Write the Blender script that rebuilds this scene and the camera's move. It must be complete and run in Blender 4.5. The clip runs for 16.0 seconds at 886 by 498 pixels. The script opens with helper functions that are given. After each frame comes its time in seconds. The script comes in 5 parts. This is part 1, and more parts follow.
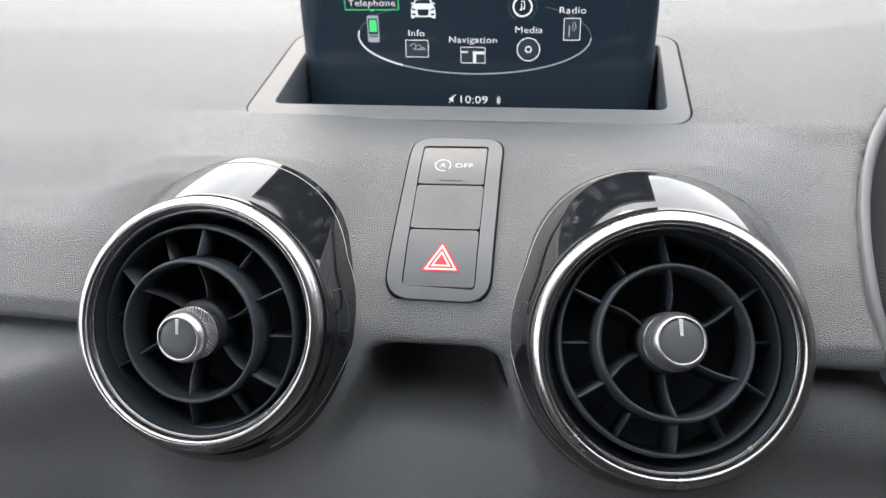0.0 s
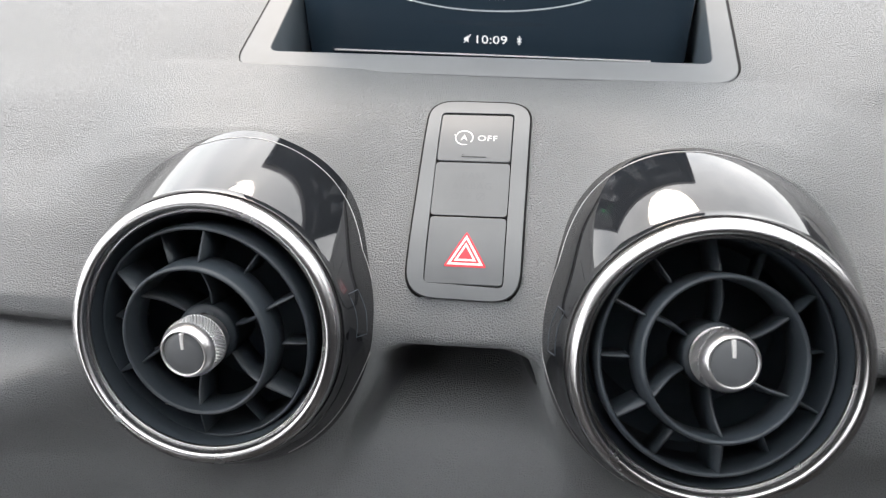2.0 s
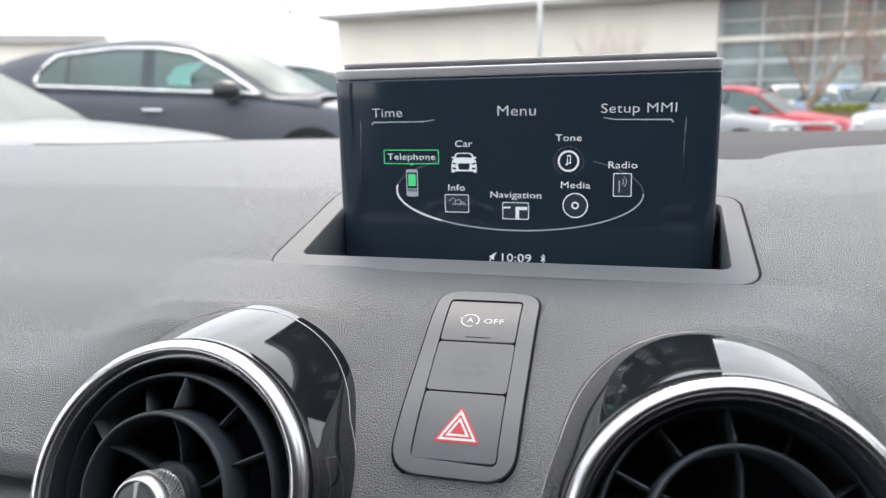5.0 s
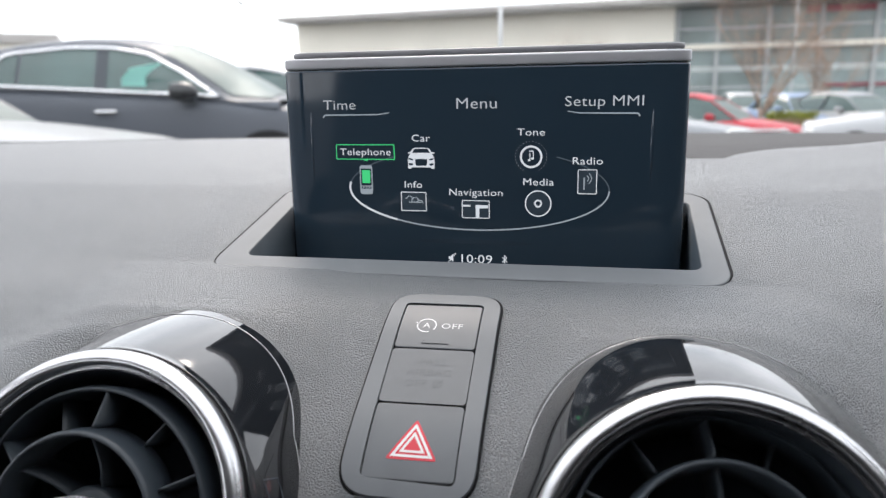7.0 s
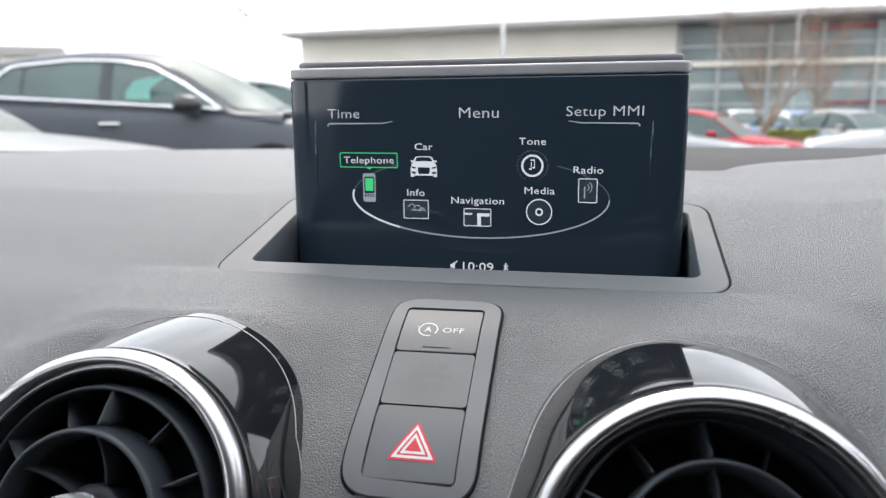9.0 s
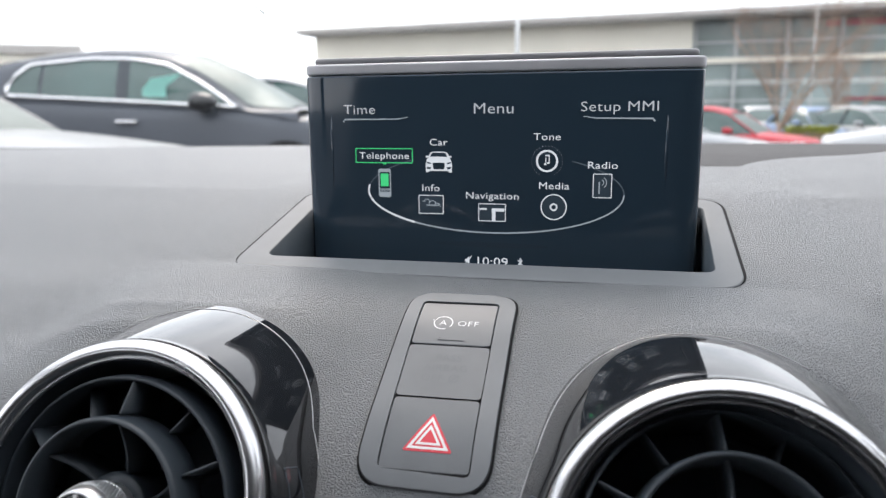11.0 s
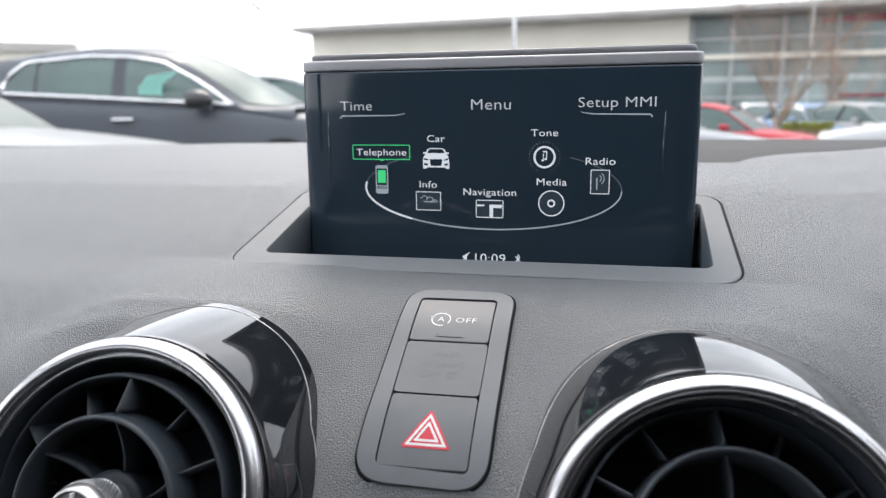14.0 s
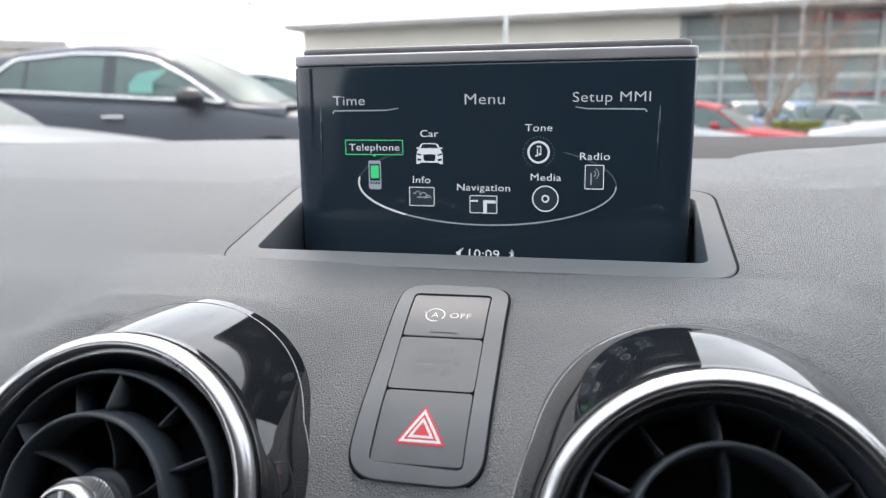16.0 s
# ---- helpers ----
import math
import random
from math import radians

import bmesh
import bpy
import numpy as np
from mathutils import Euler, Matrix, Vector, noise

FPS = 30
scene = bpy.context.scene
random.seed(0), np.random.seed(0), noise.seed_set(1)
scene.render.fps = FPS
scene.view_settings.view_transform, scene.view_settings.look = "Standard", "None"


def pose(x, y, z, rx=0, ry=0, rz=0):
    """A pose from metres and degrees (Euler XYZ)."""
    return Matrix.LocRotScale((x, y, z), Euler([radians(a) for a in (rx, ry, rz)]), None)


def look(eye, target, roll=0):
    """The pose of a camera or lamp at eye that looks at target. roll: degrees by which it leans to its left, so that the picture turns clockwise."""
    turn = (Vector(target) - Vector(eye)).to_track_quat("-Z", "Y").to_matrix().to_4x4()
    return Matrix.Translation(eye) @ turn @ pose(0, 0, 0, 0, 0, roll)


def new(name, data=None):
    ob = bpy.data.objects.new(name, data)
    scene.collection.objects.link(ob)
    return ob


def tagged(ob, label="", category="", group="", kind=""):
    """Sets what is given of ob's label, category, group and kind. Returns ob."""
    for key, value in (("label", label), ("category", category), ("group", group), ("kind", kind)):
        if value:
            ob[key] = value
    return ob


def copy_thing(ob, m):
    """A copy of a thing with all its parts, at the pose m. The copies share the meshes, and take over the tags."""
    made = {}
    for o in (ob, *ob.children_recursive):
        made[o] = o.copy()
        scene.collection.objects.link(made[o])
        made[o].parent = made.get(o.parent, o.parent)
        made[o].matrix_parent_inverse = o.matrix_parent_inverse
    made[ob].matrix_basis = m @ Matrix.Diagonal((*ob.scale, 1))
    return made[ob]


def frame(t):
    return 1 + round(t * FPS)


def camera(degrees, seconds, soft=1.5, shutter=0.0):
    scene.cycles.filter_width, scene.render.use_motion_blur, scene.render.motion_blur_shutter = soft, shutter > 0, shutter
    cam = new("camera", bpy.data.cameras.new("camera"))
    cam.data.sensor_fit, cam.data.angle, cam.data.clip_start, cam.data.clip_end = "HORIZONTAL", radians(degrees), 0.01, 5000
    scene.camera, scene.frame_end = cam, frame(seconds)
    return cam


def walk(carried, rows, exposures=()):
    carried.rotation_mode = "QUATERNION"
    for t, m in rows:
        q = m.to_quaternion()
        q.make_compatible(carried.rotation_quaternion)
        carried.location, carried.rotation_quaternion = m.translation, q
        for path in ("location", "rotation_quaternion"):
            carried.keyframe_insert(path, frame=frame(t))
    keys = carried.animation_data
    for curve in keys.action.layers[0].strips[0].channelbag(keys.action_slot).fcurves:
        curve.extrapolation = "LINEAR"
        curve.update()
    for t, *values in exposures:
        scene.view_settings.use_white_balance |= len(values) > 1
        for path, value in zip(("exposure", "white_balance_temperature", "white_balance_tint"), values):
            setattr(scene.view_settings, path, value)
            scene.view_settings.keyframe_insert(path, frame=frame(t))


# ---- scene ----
cam = camera(62.2, 16.0, soft=1.2, shutter=0.25)
cam.data.dof.use_dof, cam.data.dof.focus_distance, cam.data.dof.aperture_fstop = True, 0.265, 15.0
# seconds, eye, yaw, pitch, roll
ROWS = [
    (0.0, 0.0497, -0.2375, 1.0694, 11.76, -26.65, -1.79),
    (0.5, 0.0470, -0.2387, 1.0765, 11.45, -26.11, -2.19),
    (1.0, 0.0445, -0.2410, 1.0824, 11.00, -27.37, -1.99),
    (1.5, 0.0407, -0.2287, 1.0862, 11.34, -31.98, -2.04),
    (2.0, 0.0323, -0.1981, 1.0928, 11.53, -36.55, -2.19),
    (2.5, 0.0286, -0.1767, 1.0853, 9.92, -39.89, -1.54),
    (3.0, 0.0330, -0.1776, 1.0830, 9.72, -40.42, -1.29),
    (3.5, 0.0390, -0.1835, 1.0809, 9.81, -36.82, -0.35),
    (3.6, 0.0424, -0.1921, 1.0702, 10.07, -32.31, 0.10),
    (3.7, 0.0446, -0.2012, 1.0583, 10.58, -27.66, 1.53),
    (3.8, 0.0480, -0.2110, 1.0519, 12.54, -25.68, 0.96),
    (3.9, 0.0483, -0.2136, 1.0513, 13.90, -22.88, 0.11),
    (4.0, 0.0512, -0.2202, 1.0528, 14.96, -18.62, -0.60),
    (4.1, 0.0565, -0.2230, 1.0487, 16.17, -15.72, -1.10),
    (4.2, 0.0598, -0.2215, 1.0489, 17.30, -14.42, -1.78),
    (6.3, 0.0560, -0.1921, 1.0428, 16.54, -11.50, -1.39),
    (6.5, 0.0567, -0.1926, 1.0426, 16.15, -11.75, -1.53),
    (7.0, 0.0554, -0.1869, 1.0414, 14.05, -11.91, -0.85),
    (7.5, 0.0556, -0.1873, 1.0405, 13.57, -11.33, -0.62),
    (8.0, 0.0551, -0.1884, 1.0393, 13.44, -10.91, -0.45),
    (8.5, 0.0557, -0.1900, 1.0393, 13.55, -10.79, -0.49),
    (9.0, 0.0561, -0.1906, 1.0390, 14.14, -10.78, -0.44),
    (9.5, 0.0563, -0.1915, 1.0389, 14.56, -10.89, -0.43),
    (12.0, 0.0560, -0.1930, 1.0381, 15.38, -11.03, -0.61),
    (12.5, 0.0556, -0.1911, 1.0384, 15.09, -11.11, -0.78),
    (13.0, 0.0556, -0.1914, 1.0373, 14.90, -11.04, -0.69),
    (13.5, 0.0559, -0.1924, 1.0373, 15.03, -11.04, -0.67),
    (14.0, 0.0560, -0.1924, 1.0379, 15.03, -11.19, -0.67),
    (14.5, 0.0559, -0.1925, 1.0371, 15.01, -11.20, -0.67),
    (15.0, 0.0555, -0.1922, 1.0370, 14.93, -11.33, -0.64),
    (15.5, 0.0555, -0.1914, 1.0374, 14.81, -11.46, -0.75),
    (16.0, 0.0548, -0.1907, 1.0364, 14.39, -11.33, -0.61),
]
EXPOSURES = [(0.0, 1.29, 6850, 14), (1.0, 1.32, 6880, 14), (2.0, 1.52, 7000, 14), (3.0, 1.63, 7070, 14), (3.6, 1.72, 7080, 14), (4.0, 1.66, 6980, 14), (4.2, 1.24, 6850, 14), (6.3, 0.78, 6600, 14), (16.0, 0.80, 6540, 14)]


def heading(x, y, z, yaw, pitch, roll):
    return Matrix.Translation((x, y, z)) @ pose(0, 0, 0, 0, 0, yaw) @ pose(0, 0, 0, 90 + pitch) @ pose(0, 0, 0, 0, 0, roll)


walk(cam, [(t, heading(*r)) for t, *r in ROWS], EXPOSURES)

# ---- world and light ----
world = bpy.data.worlds.new("overcast_sky")
scene.world = world
world.use_nodes = True
wn, wl = world.node_tree.nodes, world.node_tree.links
wn.clear()
w_out, w_bg = wn.new("ShaderNodeOutputWorld"), wn.new("ShaderNodeBackground")
sky = wn.new("ShaderNodeTexSky")
sky.sky_type, sky.sun_disc = "NISHITA", False
sky.sun_elevation, sky.sun_rotation = radians(48), radians(-25)
w_co = wn.new("ShaderNodeTexCoord")
cloud = wn.new("ShaderNodeTexNoise")
cloud.inputs["Scale"].default_value, cloud.inputs["Detail"].default_value = 2.4, 7
c_ramp = wn.new("ShaderNodeValToRGB")
c_ramp.color_ramp.elements[0].position, c_ramp.color_ramp.elements[0].color = 0.30, (8.6, 9.2, 9.9, 1)
c_ramp.color_ramp.elements[1].position, c_ramp.color_ramp.elements[1].color = 0.68, (16.6, 17.1, 17.7, 1)
w_mix = wn.new("ShaderNodeMixRGB")
w_mix.inputs[0].default_value = 0.85
wl.new(w_co.outputs["Generated"], cloud.inputs["Vector"])
wl.new(cloud.outputs["Fac"], c_ramp.inputs[0])
wl.new(sky.outputs[0], w_mix.inputs[1])
wl.new(c_ramp.outputs[0], w_mix.inputs[2])
wl.new(w_mix.outputs[0], w_bg.inputs[0])
w_bg.inputs[1].default_value = 0.11
wl.new(w_bg.outputs[0], w_out.inputs[0])

sun = new("sun", bpy.data.lights.new("sun", "SUN"))
sun.data.energy, sun.data.angle, sun.data.color = 1.35, radians(25), (1.0, 0.91, 0.81)
sun.matrix_world = look((-2.6, 8, 10), (0, 0, 0.9))

# ---- materials ----


def material(name, color, rough=0.5, metal=0.0, vary=0.0, vary_scale=60.0, grain=0.0, grain_scale=900.0,
             leather=0.0, leather_scale=520.0, coat=0.0, rough_vary=0.0, spec=0.5):
    """A surface with a base colour, slow colour variation, fine grain relief and, if asked, a leather emboss."""
    m = bpy.data.materials.new(name)
    m.use_nodes = True
    n, l = m.node_tree.nodes, m.node_tree.links
    b = n["Principled BSDF"]
    b.inputs["Base Color"].default_value = (*color, 1)
    b.inputs["Roughness"].default_value, b.inputs["Metallic"].default_value = rough, metal
    b.inputs["Coat Weight"].default_value, b.inputs["Coat Roughness"].default_value = coat, 0.03
    b.inputs["Coat IOR"].default_value, b.inputs["Specular IOR Level"].default_value = 1.6, spec
    co = n.new("ShaderNodeTexCoord")
    if vary or rough_vary:
        t = n.new("ShaderNodeTexNoise")
        t.inputs["Scale"].default_value, t.inputs["Detail"].default_value = vary_scale, 6
        l.new(co.outputs["Object"], t.inputs["Vector"])
        if vary:
            r = n.new("ShaderNodeValToRGB")
            r.color_ramp.elements[0].position, r.color_ramp.elements[1].position = 0.3, 0.7
            r.color_ramp.elements[0].color = (*[c * (1 - vary) for c in color], 1)
            r.color_ramp.elements[1].color = (*[min(1, c * (1 + vary)) for c in color], 1)
            l.new(t.outputs["Fac"], r.inputs[0])
            l.new(r.outputs[0], b.inputs["Base Color"])
        if rough_vary:
            q = n.new("ShaderNodeMapRange")
            q.inputs[3].default_value, q.inputs[4].default_value = rough - rough_vary, rough + rough_vary
            l.new(t.outputs["Fac"], q.inputs[0])
            l.new(q.outputs[0], b.inputs["Roughness"])
    last = None
    if leather:
        w = n.new("ShaderNodeTexNoise")
        w.inputs["Scale"].default_value, w.inputs["Detail"].default_value = leather_scale * 0.35, 2
        l.new(co.outputs["Object"], w.inputs["Vector"])
        mx = n.new("ShaderNodeVectorMath")
        mx.operation = "MULTIPLY_ADD"
        mx.inputs[1].default_value = (0.0003, 0.0003, 0.0003)
        l.new(w.outputs["Color"], mx.inputs[0])
        l.new(co.outputs["Object"], mx.inputs[2])
        v = n.new("ShaderNodeTexVoronoi")
        v.feature = "DISTANCE_TO_EDGE"
        v.inputs["Scale"].default_value = leather_scale
        stretch = n.new("ShaderNodeVectorMath")
        stretch.operation = "MULTIPLY"
        stretch.inputs[1].default_value = (0.72, 1.0, 1.0)
        l.new(mx.outputs[0], stretch.inputs[0])
        l.new(stretch.outputs[0], v.inputs["Vector"])
        crease = n.new("ShaderNodeMapRange")
        crease.interpolation_type = "SMOOTHSTEP"
        crease.inputs[1].default_value, crease.inputs[2].default_value = 0.0, 0.22
        l.new(v.outputs["Distance"], crease.inputs[0])
        p = n.new("ShaderNodeBump")
        p.inputs["Strength"].default_value, p.inputs["Distance"].default_value = leather, 0.00033
        l.new(crease.outputs[0], p.inputs["Height"])
        last = p
    if grain:
        g = n.new("ShaderNodeTexNoise")
        g.inputs["Scale"].default_value, g.inputs["Detail"].default_value = grain_scale, 3
        l.new(co.outputs["Object"], g.inputs["Vector"])
        p = n.new("ShaderNodeBump")
        p.inputs["Strength"].default_value, p.inputs["Distance"].default_value = grain, 0.5 / grain_scale
        l.new(g.outputs["Fac"], p.inputs["Height"])
        if last:
            l.new(last.outputs[0], p.inputs["Normal"])
        last = p
    if last:
        l.new(last.outputs[0], b.inputs["Normal"])
    return m


def glowing(name, color, strength):
    m = bpy.data.materials.new(name)
    m.use_nodes = True
    b = m.node_tree.nodes["Principled BSDF"]
    b.inputs["Base Color"].default_value = (0.022, 0.036, 0.052, 1)
    b.inputs["Roughness"].default_value = 0.06
    b.inputs["Emission Color"].default_value = (*color, 1)
    b.inputs["Emission Strength"].default_value = strength
    return m


def clear_glass(name, tint, gloss=0.05):
    """A thin clear pane with a faint mirror gloss."""
    m = bpy.data.materials.new(name)
    m.use_nodes = True
    n, l = m.node_tree.nodes, m.node_tree.links
    n.clear()
    o, mix = n.new("ShaderNodeOutputMaterial"), n.new("ShaderNodeMixShader")
    tr, gl = n.new("ShaderNodeBsdfTransparent"), n.new("ShaderNodeBsdfGlossy")
    tr.inputs[0].default_value, gl.inputs["Roughness"].default_value = (*tint, 1), 0.0
    mix.inputs[0].default_value = gloss
    l.new(tr.outputs[0], mix.inputs[1])
    l.new(gl.outputs[0], mix.inputs[2])
    l.new(mix.outputs[0], o.inputs[0])
    return m


DASH = material("grained_dash_vinyl", (0.158, 0.168, 0.178), 0.49, spec=0.70, vary=0.06, vary_scale=9, leather=1.0, leather_scale=1420, grain=0.06, grain_scale=2600, rough_vary=0.05)
TRIM = material("satin_grey_plastic", (0.142, 0.152, 0.161), 0.54, spec=0.50, vary=0.05, grain=0.12, grain_scale=2600)
SWITCH = material("matt_switch_plastic", (0.104, 0.112, 0.120), 0.46, spec=0.60, vary=0.08, grain=0.15, grain_scale=2600)
VENT_DARK = material("black_vent_plastic", (0.036, 0.046, 0.056), 0.42, vary=0.10, grain=0.12, grain_scale=2200)
SLOT = material("black_slot_plastic", (0.045, 0.060, 0.074), 0.5, vary=0.2, vary_scale=40, grain=0.1)
GAP = material("black_gap", (0.004, 0.004, 0.005), 0.9)
DEEP = material("duct_black", (0.050, 0.066, 0.084), 0.7, vary=0.2)
PIANO = material("piano_black_lacquer", (0.012, 0.013, 0.015), 0.05, coat=0.65, grain=0.01, grain_scale=240, vary=0.1)
CHROME = material("satin_chrome", (0.62, 0.62, 0.63), 0.27, 1.0, rough_vary=0.012, vary_scale=90)
COLLAR = material("satin_knurled_metal", (0.84, 0.84, 0.85), 0.32, 0.95)
KNOB_RIM = material("satin_knob_rim", (0.74, 0.74, 0.75), 0.30, 0.9)
SEAM = material("seam_line", (0.42, 0.42, 0.43), 0.3, 0.8)
GLASS_BLACK = material("screen_glass", (0.025, 0.043, 0.062), 0.06, rough_vary=0.02, vary_scale=60)
CASE = material("silver_grey_casing", (0.42, 0.42, 0.44), 0.40, 0.2, vary=0.05)
LID = material("dark_grey_lid", (0.18, 0.18, 0.19), 0.4, vary=0.08)
WHITE_PRINT = material("white_print", (0.72, 0.72, 0.72), 0.5)
ENGRAVED = material("engraved_print", (0.099, 0.107, 0.114), 0.46, spec=0.58)
RED_PRINT = material("red_print", (0.62, 0.03, 0.05), 0.45)
LINING = material("roof_lining_cloth", (0.38, 0.39, 0.40), 0.9, vary=0.1, vary_scale=30, grain=0.4, grain_scale=700)
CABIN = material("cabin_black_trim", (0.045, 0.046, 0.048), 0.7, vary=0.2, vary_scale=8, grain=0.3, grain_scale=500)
DARK_TRIM = material("dark_cowl_plastic", (0.040, 0.040, 0.043), 0.85, vary=0.1, grain=0.2, grain_scale=1200)
UI_WHITE = glowing("display_white", (0.80, 0.88, 0.94), 0.46)
UI_TITLE = glowing("display_title", (0.74, 0.82, 0.88), 0.34)
UI_GREY = glowing("display_grey", (0.62, 0.74, 0.82), 0.26)
UI_DIM = glowing("display_dim", (0.45, 0.60, 0.70), 0.09)
UI_GREEN = glowing("display_green", (0.06, 0.85, 0.28), 0.42)
UI_GLEAM = glowing("display_gleam", (0.45, 0.65, 0.85), 0.006)
UI_ICON = glowing("display_icon_ground", (0.45, 0.62, 0.75), 0.020)
WINDSCREEN = clear_glass("windscreen_glass", (0.97, 0.98, 0.975), 0.02)
ASPHALT = material("asphalt", (0.055, 0.055, 0.057), 0.9, vary=0.25, vary_scale=1.3, grain=0.6, grain_scale=90)
RENDER = material("cream_render", (0.88, 0.84, 0.74), 0.85, vary=0.05, vary_scale=0.6, grain=0.2, grain_scale=40)
ROOF_METAL = material("grey_fascia", (0.42, 0.40, 0.38), 0.5, 0.2, vary=0.06, vary_scale=0.7)
PALE_METAL = material("pale_aluminium", (0.60, 0.61, 0.61), 0.4, 0.3, vary=0.05, vary_scale=1.0)
COLUMN_METAL = material("grey_aluminium", (0.42, 0.44, 0.44), 0.5, 0.2, vary=0.06, vary_scale=1.0)
OFFICE_GLASS = material("office_glass", (0.23, 0.285, 0.28), 0.14, vary=0.5, vary_scale=0.35)
FROSTED = material("frosted_glass_band", (0.50, 0.55, 0.54), 0.5, vary=0.1, vary_scale=0.8)
RED_SIGN = material("red_sign", (0.28, 0.05, 0.075), 0.5, vary=0.1)
BARK = material("bare_bark", (0.36, 0.26, 0.20), 0.9, vary=0.25, vary_scale=9, grain=0.5, grain_scale=60)
HEDGE = material("hedge_leaf", (0.22, 0.24, 0.03), 0.6, vary=0.5, vary_scale=5)
TYRE = material("tyre_rubber", (0.02, 0.02, 0.02), 0.8, vary=0.2)
ALLOY = material("wheel_alloy", (0.5, 0.5, 0.52), 0.3, 0.9)
CAR_GLASS = material("car_glass", (0.05, 0.09, 0.085), 0.05, vary=0.3, vary_scale=1.5, coat=0.3)
# the sky's reflection is put into the pale base colour; gloss stays low
CAR_SCREEN = material("sky_pale_windscreen", (0.13, 0.165, 0.16), 0.40, vary=0.25, vary_scale=1.5, spec=0.12)
CAR_CHROME = material("car_chrome_trim", (0.75, 0.75, 0.76), 0.15, 1.0)
PAPER = material("mint_paper", (0.30, 0.66, 0.58), 0.7, vary=0.1, vary_scale=3)


def paint(name, color, coat=0.12, spec=0.5):
    return material(name, color, 0.36, vary=0.06, vary_scale=1.5, coat=coat, spec=spec)


# ---- mesh helpers ----


def part(name, bm, mat, parent=None, label="", smooth=True):
    """Links a bmesh as one mesh object, under a thing or a part."""
    me = bpy.data.meshes.new(name)
    bmesh.ops.recalc_face_normals(bm, faces=bm.faces)
    bm.to_mesh(me)
    bm.free()
    me.materials.append(mat)
    if smooth:
        me.polygons.foreach_set("use_smooth", [True] * len(me.polygons))
    ob = new(name, me)
    if parent:
        ob.parent = parent
    if label:
        tagged(ob, label)
    return ob


def edges(ob, width=0.0006, segments=2, angle=35):
    """Rounds the sharp edges of a part."""
    b = ob.modifiers.new("round", "BEVEL")
    b.width, b.segments, b.limit_method, b.angle_limit = width, segments, "ANGLE", radians(angle)
    w = ob.modifiers.new("shade", "WEIGHTED_NORMAL")
    w.keep_sharp = False
    return ob


def box(sx, sy, sz, at=(0, 0, 0), turn=None):
    bm = bmesh.new()
    bmesh.ops.create_cube(bm, size=1)
    m = Matrix.Translation(at) @ (turn or Matrix()) @ Matrix.Diagonal((sx, sy, sz, 1))
    bmesh.ops.transform(bm, matrix=m, verts=bm.verts)
    return bm


def lathe(profile, steps=96, closed=False):
    """Turns (radius, height) points about z."""
    bm = bmesh.new()
    rings = []
    for r, z in profile:
        rings.append([bm.verts.new((r * math.cos(2 * math.pi * k / steps), r * math.sin(2 * math.pi * k / steps), z)) for k in range(steps)])
    pairs = list(zip(rings, rings[1:])) + ([(rings[-1], rings[0])] if closed else [])
    for a, b in pairs:
        for k in range(steps):
            bm.faces.new((a[k], a[(k + 1) % steps], b[(k + 1) % steps], b[k]))
    return bm


def disc(r, z, steps=64):
    bm = bmesh.new()
    bm.faces.new([bm.verts.new((r * math.cos(2 * math.pi * k / steps), r * math.sin(2 * math.pi * k / steps), z)) for k in range(steps)])
    return bm


def prism(outline, z0, z1):
    """A flat outline in x, y raised from z0 to z1."""
    bm = bmesh.new()
    lo = [bm.verts.new((x, y, z0)) for x, y in outline]
    hi = [bm.verts.new((x, y, z1)) for x, y in outline]
    bm.faces.new(lo[::-1])
    bm.faces.new(hi)
    for k in range(len(lo)):
        j = (k + 1) % len(lo)
        bm.faces.new((lo[k], lo[j], hi[j], hi[k]))
    return bm


def band(outer, inner, z0, z1):
    """The closed frame between two outlines with as many points each."""
    bm = bmesh.new()
    rows = [[bm.verts.new((x, y, z)) for x, y in o] for o, z in ((outer, z0), (outer, z1), (inner, z1), (inner, z0))]
    for a, b in zip(rows, rows[1:] + rows[:1]):
        for k in range(len(outer)):
            j = (k + 1) % len(outer)
            bm.faces.new((a[k], a[j], b[j], b[k]))
    return bm


def rounded(x0, y0, x1, y1, r, n=6):
    """An outline of a rectangle with round corners."""
    pts = []
    for cx, cy, a0 in ((x1 - r, y1 - r, 0), (x0 + r, y1 - r, 90), (x0 + r, y0 + r, 180), (x1 - r, y0 + r, 270)):
        for k in range(n + 1):
            a = radians(a0 + 90 * k / n)
            pts.append((cx + r * math.cos(a), cy + r * math.sin(a)))
    return pts


def rounded_quad(corners, r, n=6):
    """An outline of any convex four corners, with round corners (quadratic curves)."""
    pts = []
    c = [Vector(p) for p in corners]
    for k in range(4):
        p, a, b = c[k], c[k - 1], c[(k + 1) % 4]
        s, e = p + (a - p).normalized() * r, p + (b - p).normalized() * r
        for i in range(n + 1):
            t = i / n
            q = s * (1 - t) ** 2 + p * 2 * t * (1 - t) + e * t * t
            pts.append((q.x, q.y))
    return pts


def merged(*bms):
    out = bmesh.new()
    for b in bms:
        me = bpy.data.meshes.new("tmp")
        b.to_mesh(me)
        b.free()
        out.from_mesh(me)
        bpy.data.meshes.remove(me)
    return out


def moved(bm, m):
    bmesh.ops.transform(bm, matrix=m, verts=bm.verts)
    return bm


